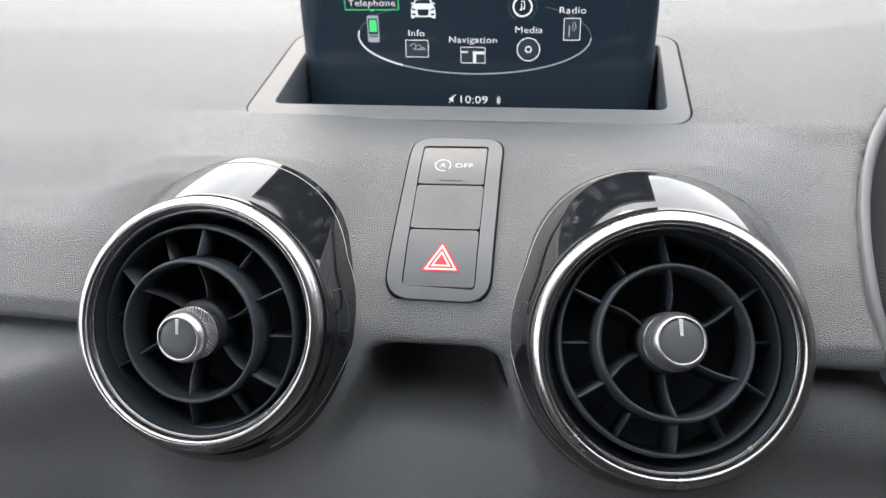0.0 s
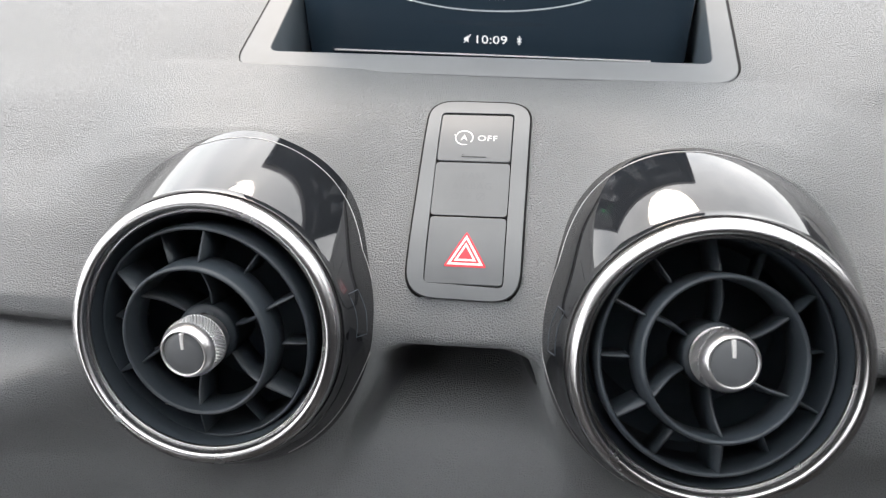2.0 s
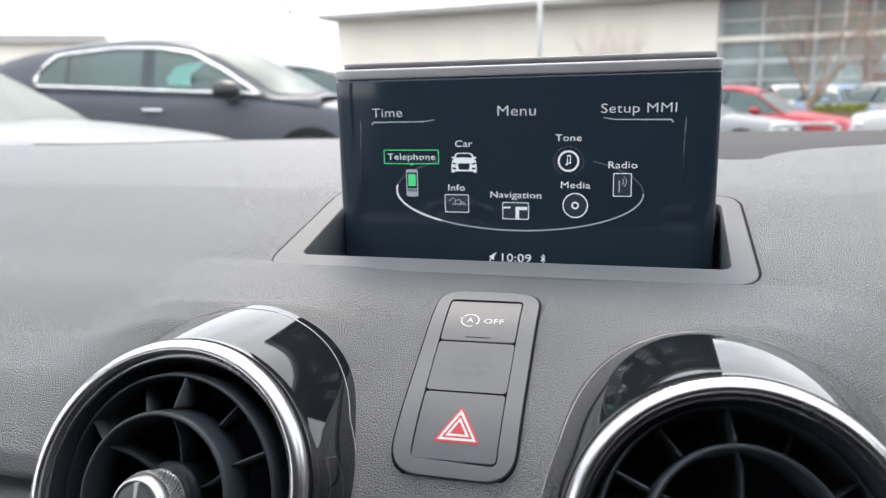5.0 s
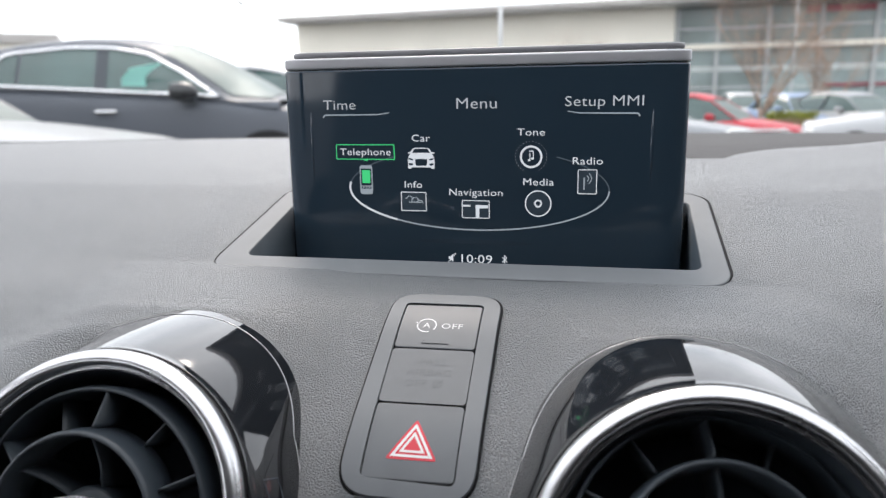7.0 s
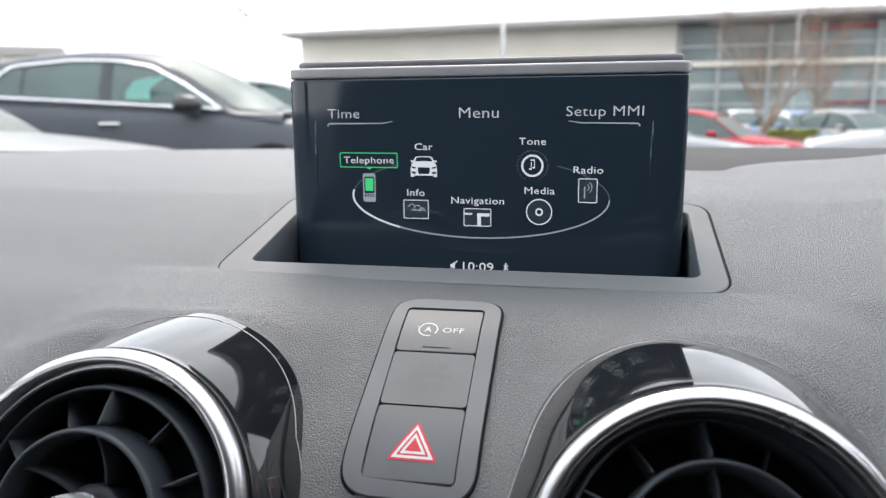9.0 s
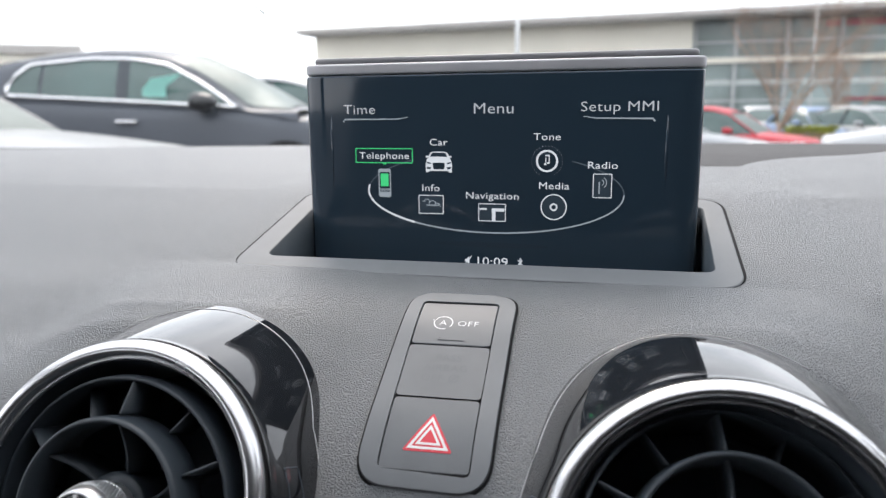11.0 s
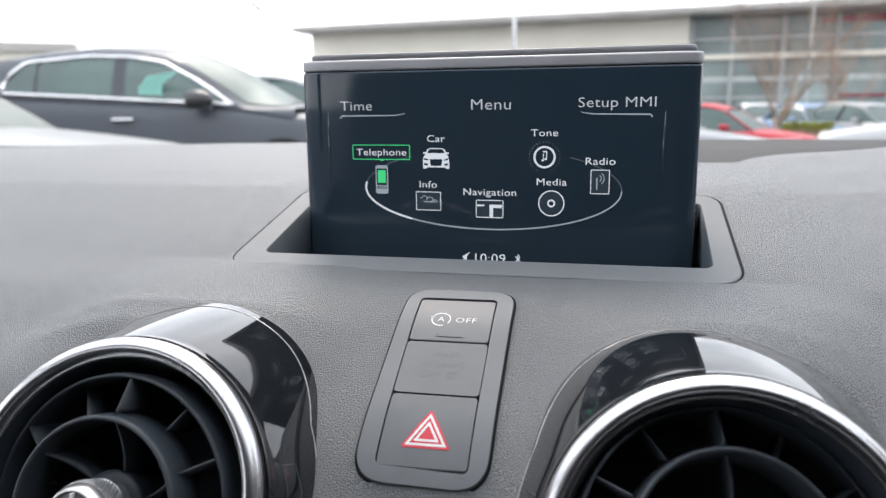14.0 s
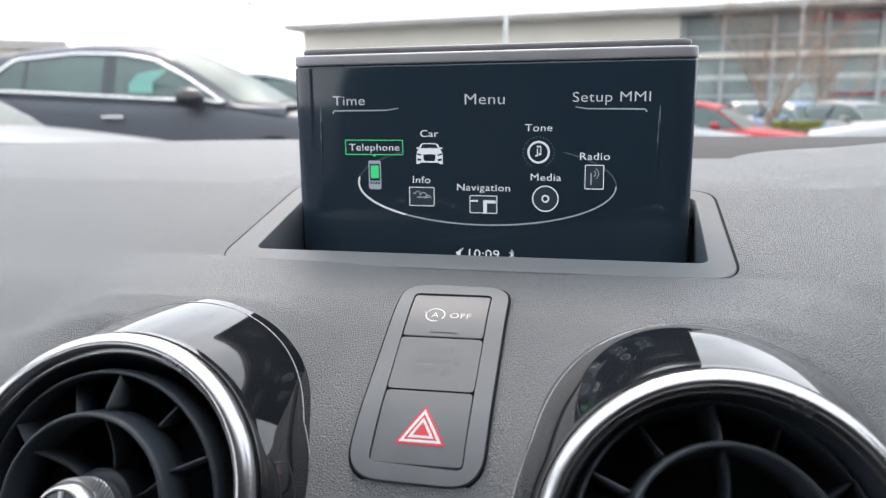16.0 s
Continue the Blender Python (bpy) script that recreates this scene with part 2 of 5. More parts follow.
def strip(points, half, z):
    """A flat line of an even width along 2D points, at height z."""
    bm = bmesh.new()
    rows = []
    for k, p in enumerate(points):
        a, b = Vector(points[max(0, k - 1)]), Vector(points[min(len(points) - 1, k + 1)])
        d = (b - a).normalized()
        nrm = Vector((-d.y, d.x))
        p = Vector(p)
        h = half(k / (len(points) - 1)) if callable(half) else half
        rows.append((bm.verts.new((*(p + nrm * h), z)), bm.verts.new((*(p - nrm * h), z))))
    for (a, b), (c, d) in zip(rows, rows[1:]):
        bm.faces.new((a, b, d, c))
    return bm


def wire(points, r, steps=8):
    """A round rod along 3D points; r may be one radius or one for each point."""
    bm = bmesh.new()
    rings = []
    pts = [Vector(p) for p in points]
    for k, p in enumerate(pts):
        d = (pts[min(k + 1, len(pts) - 1)] - pts[max(k - 1, 0)]).normalized()
        a = d.orthogonal().normalized()
        b = d.cross(a)
        rr = r[k] if isinstance(r, (list, tuple)) else r
        rings.append([bm.verts.new(p + a * rr * math.cos(2 * math.pi * i / steps) + b * rr * math.sin(2 * math.pi * i / steps)) for i in range(steps)])
    for u, v in zip(rings, rings[1:]):
        best = min(range(steps), key=lambda s: (u[0].co - v[s].co).length)
        for i in range(steps):
            bm.faces.new((u[i], u[(i + 1) % steps], v[(i + 1 + best) % steps], v[(i + best) % steps]))
    bm.faces.new(rings[0][::-1])
    bm.faces.new(rings[-1])
    return bm


def lettering(name, text, size, at, mat, parent, align="CENTER", z=0.0, spacing=1.0, shear=0.0, wide=1.0, bold=0.0):
    """Words as a flat mesh in the parent's x, y plane; size is the capital's height."""
    cu = bpy.data.curves.new(name, "FONT")
    cu.body, cu.size, cu.align_x, cu.space_character, cu.shear = text, size / 0.70, align, spacing, shear
    cu.resolution_u, cu.offset = 3, size * bold
    tmp = bpy.data.objects.new(name, cu)
    scene.collection.objects.link(tmp)
    me = bpy.data.meshes.new_from_object(tmp.evaluated_get(bpy.context.evaluated_depsgraph_get()))
    bpy.data.objects.remove(tmp)
    bpy.data.curves.remove(cu)
    me.transform(Matrix.Diagonal((wide, 1, 1, 1)))
    me.transform(Matrix.Translation((at[0], at[1], z)))
    me.materials.clear()
    me.materials.append(mat)
    ob = new(name, me)
    ob.parent = parent
    return ob


def thing(name, label, category, m=None, group="", kind=""):
    ob = new(name)
    ob.empty_display_size = 0.05
    if m is not None:
        ob.matrix_world = m
    return tagged(ob, label, category, group, kind)


def facing(origin, normal, up=(0, 0, 1)):
    """A pose whose z points along a normal, with x level."""
    zz = Vector(normal).normalized()
    xx = Vector(up).cross(zz).normalized()
    yy = zz.cross(xx)
    m = Matrix((xx, yy, zz)).transposed().to_4x4()
    m.translation = origin
    return m


def aim(yaw, elev):
    y, e = radians(yaw), radians(elev)
    return Vector((math.sin(y) * math.cos(e), -math.cos(y) * math.cos(e), math.sin(e)))


def ease(a, b, x):
    t = min(1.0, max(0.0, (x - a) / (b - a)))
    return t * t * (3 - 2 * t)


# ---- the vents' places ----
VENTS = [
    # ring centre, its yaw and elevation; the swivelling core's front centre, yaw and elevation
    (Vector((-0.0768, -0.0449, 0.9363)), 4.5, 28.0, Vector((-0.0787, -0.0488, 0.9350)), -0.3, 22.0),
    (Vector((0.0796, -0.0362, 0.9355)), 4.1, 27.4, Vector((0.0812, -0.0367, 0.9392)), 12.4, 36.1),
]
SKEW = 0.064  # the console's face is turned a little towards the driver

# ---- dashboard ----
TOP = [(0.56, 0.9965), (0.50, 1.0005), (0.40, 1.0015), (0.30, 1.0005), (0.22, 0.9985), (0.17, 0.996), (0.115, 0.984), (0.079, 0.9745), (0.070, 0.9728), (0.060, 0.9720),
       (0.045, 0.9695), (0.02, 0.957), (0.0, 0.9465), (-0.010, 0.9403), (-0.0180, 0.9341), (-0.0237, 0.9290), (-0.0274, 0.9246)]
SIDE_NEAR = [(-0.0285, 0.9225), (-0.0215, 0.9209), (-0.0212, 0.9192), (-0.0290, 0.9176), (-0.045, 0.9138), (-0.061, 0.9066), (-0.076, 0.8944), (-0.088, 0.877), (-0.097, 0.850), (-0.104, 0.815), (-0.108, 0.75), (-0.108, 0.62)]
SIDE = [(-0.0285, 0.9225), (-0.018, 0.9207), (-0.0160, 0.9175), (-0.0220, 0.9145), (-0.034, 0.9088), (-0.048, 0.9000), (-0.060, 0.8870), (-0.069, 0.866), (-0.075, 0.835), (-0.078, 0.75), (-0.078, 0.62)]
MIDDLE = [(-0.0262, 0.9231), (-0.0215, 0.9217), (-0.0110, 0.9203), (0.0040, 0.9184), (0.0125, 0.9120), (0.0115, 0.9050), (0.0030, 0.8988), (-0.0120, 0.8942), (-0.0290, 0.8910), (-0.0405, 0.8850), (-0.0485, 0.8760), (-0.0530, 0.8680), (-0.058, 0.850), (-0.062, 0.825), (-0.065, 0.79), (-0.066, 0.74), (-0.066, 0.62)]
BESIDE = [(-0.0302, 0.9212), (-0.0348, 0.9140), (-0.0395, 0.9050), (-0.0430, 0.8950), (-0.0475, 0.8830), (-0.0530, 0.8690), (-0.058, 0.850), (-0.062, 0.825), (-0.065, 0.79), (-0.066, 0.74), (-0.066, 0.62)]


def curve_through(points, step):
    """Even steps along a smooth curve through 2D points."""
    p = [Vector(q) for q in points]
    p = [p[0] * 2 - p[1], *p, p[-1] * 2 - p[-2]]
    dense = []
    for a, b, c, d in zip(p, p[1:], p[2:], p[3:]):
        for k in range(24):
            t = k / 24
            dense.append(0.5 * (2 * b + (c - a) * t + (2 * a - 5 * b + 4 * c - d) * t * t + (3 * b - a - 3 * c + d) * t ** 3))
    dense.append(p[-2])
    run = [0.0]
    for a, b in zip(dense, dense[1:]):
        run.append(run[-1] + (b - a).length)
    count = max(2, round(run[-1] / step))
    want = [run[-1] * k / count for k in range(count + 1)]
    return [(np.interp(w, run, [q.x for q in dense]), np.interp(w, run, [q.y for q in dense])) for w in want]


SWELL_Y = [-0.030, -0.012, 0.004, 0.016, 0.028, 0.050, 0.079]
SWELL_Z = [0.9262, 0.9400, 0.9560, 0.9675, 0.9722, 0.9736, 0.9745]


def swollen(x, y, z):
    """The skin swells up behind each vent, on either side of the switch panel."""
    if -0.029 < y < 0.078 and z > 0.926:
        w = ease(0.022, 0.070, abs(x)) * (1 - (ease(0.088, 0.140, x) if x > 0 else ease(0.110, 0.165, -x)))
        z += w * max(0.0, np.interp(y, SWELL_Y, SWELL_Z) - z)
    return z


def plate_bend(v):
    """How far the switch panel's two ends bow back."""
    return 0.0021 * (max(0.0, v - 0.030) / 0.0175) ** 2 + 0.0024 * (max(0.0, -v) / 0.019) ** 2


def bedded(x, y, z):
    """The skin comes up flush with the switch panel that sits in it."""
    want = 0.9505 + (y - 0.0035) / 1.9 - 0.0007 - 1.1 * plate_bend((y - 0.0035) / 0.885)
    w = (1 - ease(0.022, 0.044, abs(x))) * (1 - ease(0.047, 0.064, y)) * ease(-0.029, -0.020, y)
    return z + w * max(0.0, want - z) if z > 0.926 else z


def dash_z(x, y):
    """Height of the dashboard's top round the vents."""
    t = sorted(TOP)
    y0 = y - SKEW * max(-0.3, min(0.3, x)) * (1 - ease(0.055, 0.082, y))
    return swollen(x, y0, np.interp(y0, [p[0] for p in t], [p[1] for p in t]))


def in_surround(x, y, scale=1.0):
    """Whether a place lies within the instrument surround's outline."""
    return ((x - 0.2610) / (0.115 * scale)) ** 2 + ((y - 0.002) / ((0.140 if y > 0.002 else 0.080) * scale)) ** 2 < 1


def build_dashboard():
    upper = curve_through(TOP, 0.0026)
    plain = [(0.56, 0.9965), (0.50, 1.0005), (0.40, 1.0015), (0.30, 1.0005), (0.22, 0.9985), (0.17, 0.9945), (0.115, 0.9825), (0.079, 0.9735), (0.062, 0.9690), (0.045, 0.9640), (0.02, 0.9555), (0.0, 0.9462), (-0.03, 0.9262)]
    p_y, p_z = [q[0] for q in plain[::-1]], [q[1] for q in plain[::-1]]
    lows = []
    for rows in (curve_through(SIDE, 0.002), curve_through(MIDDLE, 0.002), curve_through(BESIDE, 0.002), curve_through(SIDE_NEAR, 0.002)):
        # all four keep step: as many rows above the level where they join as below it
        cut = next(i for i, r in enumerate(rows) if r[1] < 0.8690)
        k = [*np.linspace(0, cut, 54), *np.linspace(cut, len(rows) - 1, 37)[1:]]
        lows.append([(np.interp(i, range(len(rows)), [r[0] for r in rows]), np.interp(i, range(len(rows)), [r[1] for r in rows])) for i in k])
    xs = [-0.74 + 0.02 * k for k in range(22)] + [-0.30 + 0.0035 * k for k in range(42)] + [-0.1530 + 0.0022 * k for k in range(141)] + [0.1572 + 0.0035 * k for k in range(60)] + [0.365 + 0.02 * k for k in range(20)]
    bm = bmesh.new()
    grid = []
    for x in xs:
        # the recess between the vents, the smooth skin round them, and the groove further out
        line = list(upper)
        for i, (a, b, c, far_side) in enumerate(zip(*lows)):
            a = far_side if x < 0 else a
            wide = ease(6, 40, i)
            out = ease(0.108, 0.130 + 0.07 * wide, abs(x - 0.001))
            mid = 1 - (ease(0.0150, 0.0315 + 0.010 * wide, x) if x > 0 else ease(0.0120, 0.0275 + 0.012 * wide, -x))
            near = max(0.0, 1 - mid - out)
            line.append(tuple(a[k] * out + b[k] * mid + c[k] * near for k in (0, 1)))
        col = []
        for y, z in line:
            shift = SKEW * max(-0.3, min(0.3, x)) * (1 - ease(0.055, 0.082, y))
            if z > 0.9262 and y > -0.0295:
                z += (np.interp(y, p_y, p_z) - z) * ease(0.112, 0.150, abs(x + 0.005))
            z = bedded(x, y, swollen(x, y, z))
            # below the lip the face draws back towards either side
            shift += (0.12 if x < 0 else 0.30) * min(0.25, max(0.0, abs(x) - 0.10)) * (1 - ease(0.875, 0.915, z))
            p = Vector((x, y + shift, z))
            # the instrument hood swells on the driver's side
            hump = ease(0.10, 0.42, x) * ease(0.0, 0.16, y) * (1 - ease(0.30, 0.40, y))
            p.z += 0.035 * hump
            # the far edge drops towards the passenger's door
            p.z -= 0.006 * (1 - ease(-0.70, -0.25, x)) * ease(0.12, 0.4, y)
            # the lip climbs a little towards the passenger
            p.z += 0.006 * (1 - ease(-0.17, -0.06, x)) * (1 - ease(-0.01, 0.03, y)) * ease(0.90, 0.925, z)
            # the skin dips under the instrument surround's rim
            if in_surround(p.x, p.y, 0.985) and p.y > -0.024 and p.z > 0.93:
                p.z -= 0.009
            col.append(bm.verts.new(p))
        grid.append(col)
    for a, b in zip(grid, grid[1:]):
        for k in range(len(a) - 1):
            f = (a[k].co + b[k + 1].co) / 2
            # openings for the display and the vents
            if -0.1015 < f.x < 0.0865 and 0.0815 < f.y < 0.148:
                continue
            skip = in_surround(f.x, f.y, 0.93) and f.y > -0.015
            for c, yaw, elev, *_ in VENTS:
                n = aim(yaw, elev)
                d = f - c
                if (d - n * d.dot(n)).length < 0.0465 and f.y < 0.08:
                    skip = True
            if not skip:
                bm.faces.new((a[k], b[k], b[k + 1], a[k + 1]))
    loose = [v for v in bm.verts if not v.link_faces]
    bmesh.ops.delete(bm, geom=loose, context="VERTS")
    dash = thing("dashboard", "grained dark grey vinyl dashboard with a softly rolled lower lip", "dashboard")
    part("skin", bm, DASH, dash)
    # the dark cowl strip beneath the windscreen
    rows = []
    bm = bmesh.new()
    for k in range(40):
        x = 0.02 + 0.68 * k / 39
        near = 0.290 + 0.06 * ease(0.1, 0.5, x)
        rows.append([bm.verts.new((x, near + (0.60 - near) * i / 8, 1.0005 + 0.0035 * min(1, i / 2) - 0.0045 * i / 8 + 0.014 * ease(0.12, 0.45, x) * (1 - i / 8))) for i in range(9)])
    for a, b in zip(rows, rows[1:]):
        for i in range(8):
            bm.faces.new((a[i], b[i], b[i + 1], a[i + 1]))
    # the thin dark line along the far edge on the passenger's side
    far = [(x, 0.5605, 0.9968 - 0.006 * (1 - ease(-0.70, -0.25, x))) for x in np.linspace(-0.73, 0.03, 40)]
    part("edge_line", wire(far, 0.0013, 8), DARK_TRIM, dash, "thin dark line along the far edge")
    part("cowl_strip", bm, DARK_TRIM, dash, "dark matt strip at the windscreen's foot")
    return dash


dashboard = build_dashboard()

# ---- air vents ----


def build_vent(centre, yaw, elev, core, core_yaw, core_elev, label, side):
    n = aim(yaw, elev)
    base = facing(centre, n)
    vent = thing("air_vent", label, "air vent", base, group="round dashboard vents")
    def flare(th, d):
        """The housing's radius at an angle and a depth behind the ring; the top leans out more."""
        e = max(0.0, d - 0.004)
        top = ease(0.15, 1.0, math.cos(th - radians(82 if side > 0 else 96)))
        rise, bow = (0.31, 3.0) if side > 0 else (0.16, -1.1)
        low = 1 - ease(-0.3, 0.6, math.sin(th))
        slim = 0.05 * ease(0.1, 1.0, math.cos(th - radians(22))) if side > 0 else 0.0
        return 0.0443 + (0.36 + rise * top - slim) * e - (2.0 + bow * top) * e * e + (0.0032 if side < 0 else 0.0020) * low * (1 - math.exp(-e / 0.005))

    depths = [0.0026, 0.004, 0.006, 0.009, 0.013, 0.018, 0.024, 0.030, 0.036, 0.042, 0.048, 0.054, 0.060, 0.072]
    bm = bmesh.new()
    rows = []
    for r0, z0 in ((0.0430, -0.0034), (0.0440, -0.0028)):
        rows.append([bm.verts.new((r0 * math.cos(a), r0 * math.sin(a), z0)) for a in np.linspace(0, 2 * math.pi, 129)[:-1]])
    for d in depths:
        rows.append([bm.verts.new((flare(a, d) * math.cos(a), flare(a, d) * math.sin(a), -d)) for a in np.linspace(0, 2 * math.pi, 129)[:-1]])
    for u, v in zip(rows, rows[1:]):
        for k in range(128):
            bm.faces.new((u[k], u[(k + 1) % 128], v[(k + 1) % 128], v[k]))
    part("housing", bm, PIANO, vent, "glossy black lacquered flared housing")
    # a fine seam just above the dashboard's skin
    line, found = [], []
    for k in range(81):
        a = radians(-62 + 180 * k / 80) if side < 0 else radians(242 - 180 * k / 80)
        d = 0.008
        while d < 0.062:
            q = base @ Vector((flare(a, d) * math.cos(a), flare(a, d) * math.sin(a), -d))
            if q.z < dash_z(q.x, q.y) + 0.0004:
                break
            d += 0.0004
        limit = 0.0115 + 0.05 * ease(-0.3, 0.9, math.sin(a))
        d = min(d - 0.0034, limit) if math.sin(a) > 0.2 else limit
        found.append((a, d))
    for k, (a, d) in enumerate(found):
        near = [q[1] for q in found[max(0, k - 7):k + 8]]
        d = sum(near) / len(near)
        rr = flare(a, d) + 0.00004
        line.append((rr * math.cos(a), rr * math.sin(a), -d))
    part("seam", wire(line, 0.00016, 6), SEAM, vent, "thin bright seam line")
    # satin chrome ring with a rounded crown and a fine inner step
    prof = [(0.0434, -0.0022), (0.0438, -0.0014), (0.0436, 0.0002), (0.0430, 0.0014), (0.0421, 0.0022), (0.0411, 0.0027), (0.0403, 0.0028), (0.0397, 0.0024), (0.0393, 0.0014), (0.0390, 0.0),
            (0.0387, -0.0004), (0.0385, 0.0001), (0.0382, -0.0004), (0.0380, -0.0016), (0.0379, -0.0060), (0.0420, -0.0060)]
    part("chrome_ring", lathe(prof, 128, closed=True), CHROME, vent, "polished satin chrome ring")
    part("ring_gap", lathe([(0.0428, -0.0018), (0.0439, -0.0020), (0.0439, -0.0027), (0.0428, -0.0030)], 128, closed=True), GAP, vent, "fine black gap behind the ring", smooth=False)
    part("barrel", lathe([(0.0380, -0.0010), (0.0375, -0.0030), (0.0371, -0.0080), (0.0370, -0.0150), (0.0376, -0.0240), (0.0385, -0.0360)], 96), VENT_DARK, vent)
    part("duct", merged(lathe([(0.0390, -0.0350), (0.0330, -0.0560)], 64), disc(0.0335, -0.0555)), DEEP, vent, "unlit duct behind the vanes")
    # the swivelling core: hoop, inner ring, vanes and the knob
    inv = base.inverted()
    ball = inv @ facing(core - aim(core_yaw, core_elev) * 0.0275, aim(core_yaw, core_elev))
    R_IN, R_OUT, Z_OUT = 0.0239, 0.0353, 0.0213
    part("outer_hoop", moved(lathe([(R_OUT - 0.0006, Z_OUT - 0.0006), (R_OUT, Z_OUT), (R_OUT + 0.0006, Z_OUT - 0.0006), (R_OUT + 0.0011, Z_OUT - 0.0040), (R_OUT + 0.0004, Z_OUT - 0.0120), (R_OUT - 0.0010, Z_OUT - 0.0200), (R_OUT - 0.0016, Z_OUT - 0.0200), (R_OUT - 0.0006, Z_OUT - 0.0100)], 96, True), ball), VENT_DARK, vent)
    part("inner_ring", moved(lathe([(R_IN - 0.0006, 0.0268), (R_IN - 0.0002, 0.0275), (R_IN + 0.0005, 0.0274), (R_IN + 0.0010, 0.0264), (R_IN + 0.0013, 0.0215), (R_IN + 0.0014, 0.0160), (R_IN - 0.0012, 0.0160), (R_IN - 0.0009, 0.0220)], 96, True), ball), VENT_DARK, vent)

    axis = (ball.to_3x3() @ Vector((0, 0, 1))).normalized()

    def vane(p0, p1, depth, thick=0.00055, bow=0.0, lean=0.0):
        """One blade whose front edge runs from p0 to p1, thinner in front."""
        bm = bmesh.new()
        side_v = (p1 - p0).cross(Vector((0, 0, 1))).normalized()
        cols = []
        for k in range(9):
            t = k / 8
            q = p0.lerp(p1, t) + side_v * bow * math.sin(math.pi * t)
            back = q - axis * depth + side_v * lean
            cols.append([bm.verts.new(q - side_v * thick * 0.7), bm.verts.new(q + side_v * thick * 0.7), bm.verts.new(back + side_v * thick * 1.7), bm.verts.new(back - side_v * thick * 1.7)])
        for u, v in zip(cols, cols[1:]):
            for i in range(4):
                bm.faces.new((u[i], u[(i + 1) % 4], v[(i + 1) % 4], v[i]))
        bm.faces.new(cols[0])
        bm.faces.new(cols[-1][::-1])
        return bm

    # six broad vanes in front, six narrow ones set back between them
    for k in range(12):
        a = radians(88 + 30 * k)
        set_back = 0.0 if k % 2 == 0 else 0.0050
        p0 = ball @ Vector(((R_IN + 0.0016) * math.cos(a), (R_IN + 0.0016) * math.sin(a), 0.0238 - set_back))
        p1 = ball @ Vector((R_OUT * math.cos(a), R_OUT * math.sin(a), Z_OUT - 0.0012 - set_back))
        part("vane", vane(p0, p1, 0.014 - set_back, thick=0.00050, lean=0.0006), VENT_DARK, vent)
    for k in range(6):
        a = radians(88 + 60 * k)
        p0 = ball @ Vector((0.0080 * math.cos(a - 0.12), 0.0080 * math.sin(a - 0.12), 0.0165))
        p1 = ball @ Vector((R_IN * math.cos(a), R_IN * math.sin(a), 0.0240))
        part("spoke", vane(p0, p1, 0.012, thick=0.00060, bow=0.0011, lean=0.0008), VENT_DARK, vent)
    # the knob stands on the core's axis, its face a little proud of the inner ring
    K = ball @ Matrix.Translation((0, -0.0009 if side < 0 else 0.0, 0.0275 + (0.0062 if side < 0 else 0.0050)))
    knob = part("knob", moved(lathe([(0.0, 0.0004), (0.0040, 0.0003), (0.0062, 0.0), (0.0069, -0.0004)], 64), K), SWITCH, vent, "domed black knob face")
    part("knob_rim", moved(lathe([(0.0068, -0.0006), (0.0069, 0.0004), (0.0072, 0.0005), (0.0076, 0.0001), (0.0082, -0.0009), (0.0086, -0.0020), (0.0088, -0.0030), (0.0088, -0.0034), (0.0068, -0.0034)], 64, True), K), KNOB_RIM, knob, "polished chrome rim")
    # knurled collar: diamond points in rows
    pts = lathe([(0.0084, -0.0032), (0.0087, -0.0034), (0.0087, -0.0096), (0.0091, -0.0098), (0.0091, -0.0104), (0.0084, -0.0106), (0.0072, -0.0190)], 64)
    rows, count = 6, 52
    for j in range(rows):
        zc = -0.0041 - 0.00102 * j
        for k in range(count):
            th = 2 * math.pi * (k + 0.5 * (j % 2)) / count
            tip = Vector((0.0094 * math.cos(th), 0.0094 * math.sin(th), zc))
            w = math.pi / count * 0.98
            vs = [pts.verts.new((0.00872 * math.cos(th + dx), 0.00872 * math.sin(th + dx), zc + dz)) for dx, dz in ((w, 0), (0, 0.0010), (-w, 0), (0, -0.0010))]
            tv = pts.verts.new(tip)
            for i in range(4):
                pts.faces.new((vs[i], vs[(i + 1) % 4], tv))
    part("knurled_collar", moved(pts, K), COLLAR, knob, "diamond-knurled chrome collar", smooth=False)
    tilt = pose(0, 0, 0, 0, 0, 2 if side < 0 else -1)
    # the chrome pointer's gleam is put in as plain white colour
    edges(part("pointer", moved(prism([(-0.00050, 0.0014), (0.00050, 0.0014), (0.00062, 0.0066), (-0.00062, 0.0066)], -0.0002, 0.00075), K @ tilt), WHITE_PRINT, knob, "raised pointer line, chrome's gleam put in as white", smooth=False), 0.0002, 2)
    part("hub", moved(lathe([(0.0072, 0.0196), (0.0098, 0.0192), (0.0100, 0.0180), (0.0096, 0.0030), (0.0, 0.0030)], 48), ball), VENT_DARK, vent)
    # the small moulded tab on the flank that faces the middle
    tab = []
    for k in range(9):
        tab.append((-0.0075 + 0.015 * k / 8, -0.0080 - 0.0010 * math.sin(math.pi * k / 8)))
    for k in range(9):
        tab.append((0.0075 - 0.015 * k / 8, -0.0140 + 0.0010 * abs(k - 4) / 4))
    loop = []
    for a, zz in tab + tab[:1]:
        th = (0.0 if side < 0 else math.pi) + a / 0.049 * (1 if side < 0 else -1) + (0.12 if side < 0 else -0.12)
        rr = flare(th, -zz) + 0.00003
        loop.append((rr * math.cos(th), rr * math.sin(th), zz))
    part("flank_tab", wire(loop, 0.00016, 6), DEEP, vent, "small moulded tab outline")
    return vent


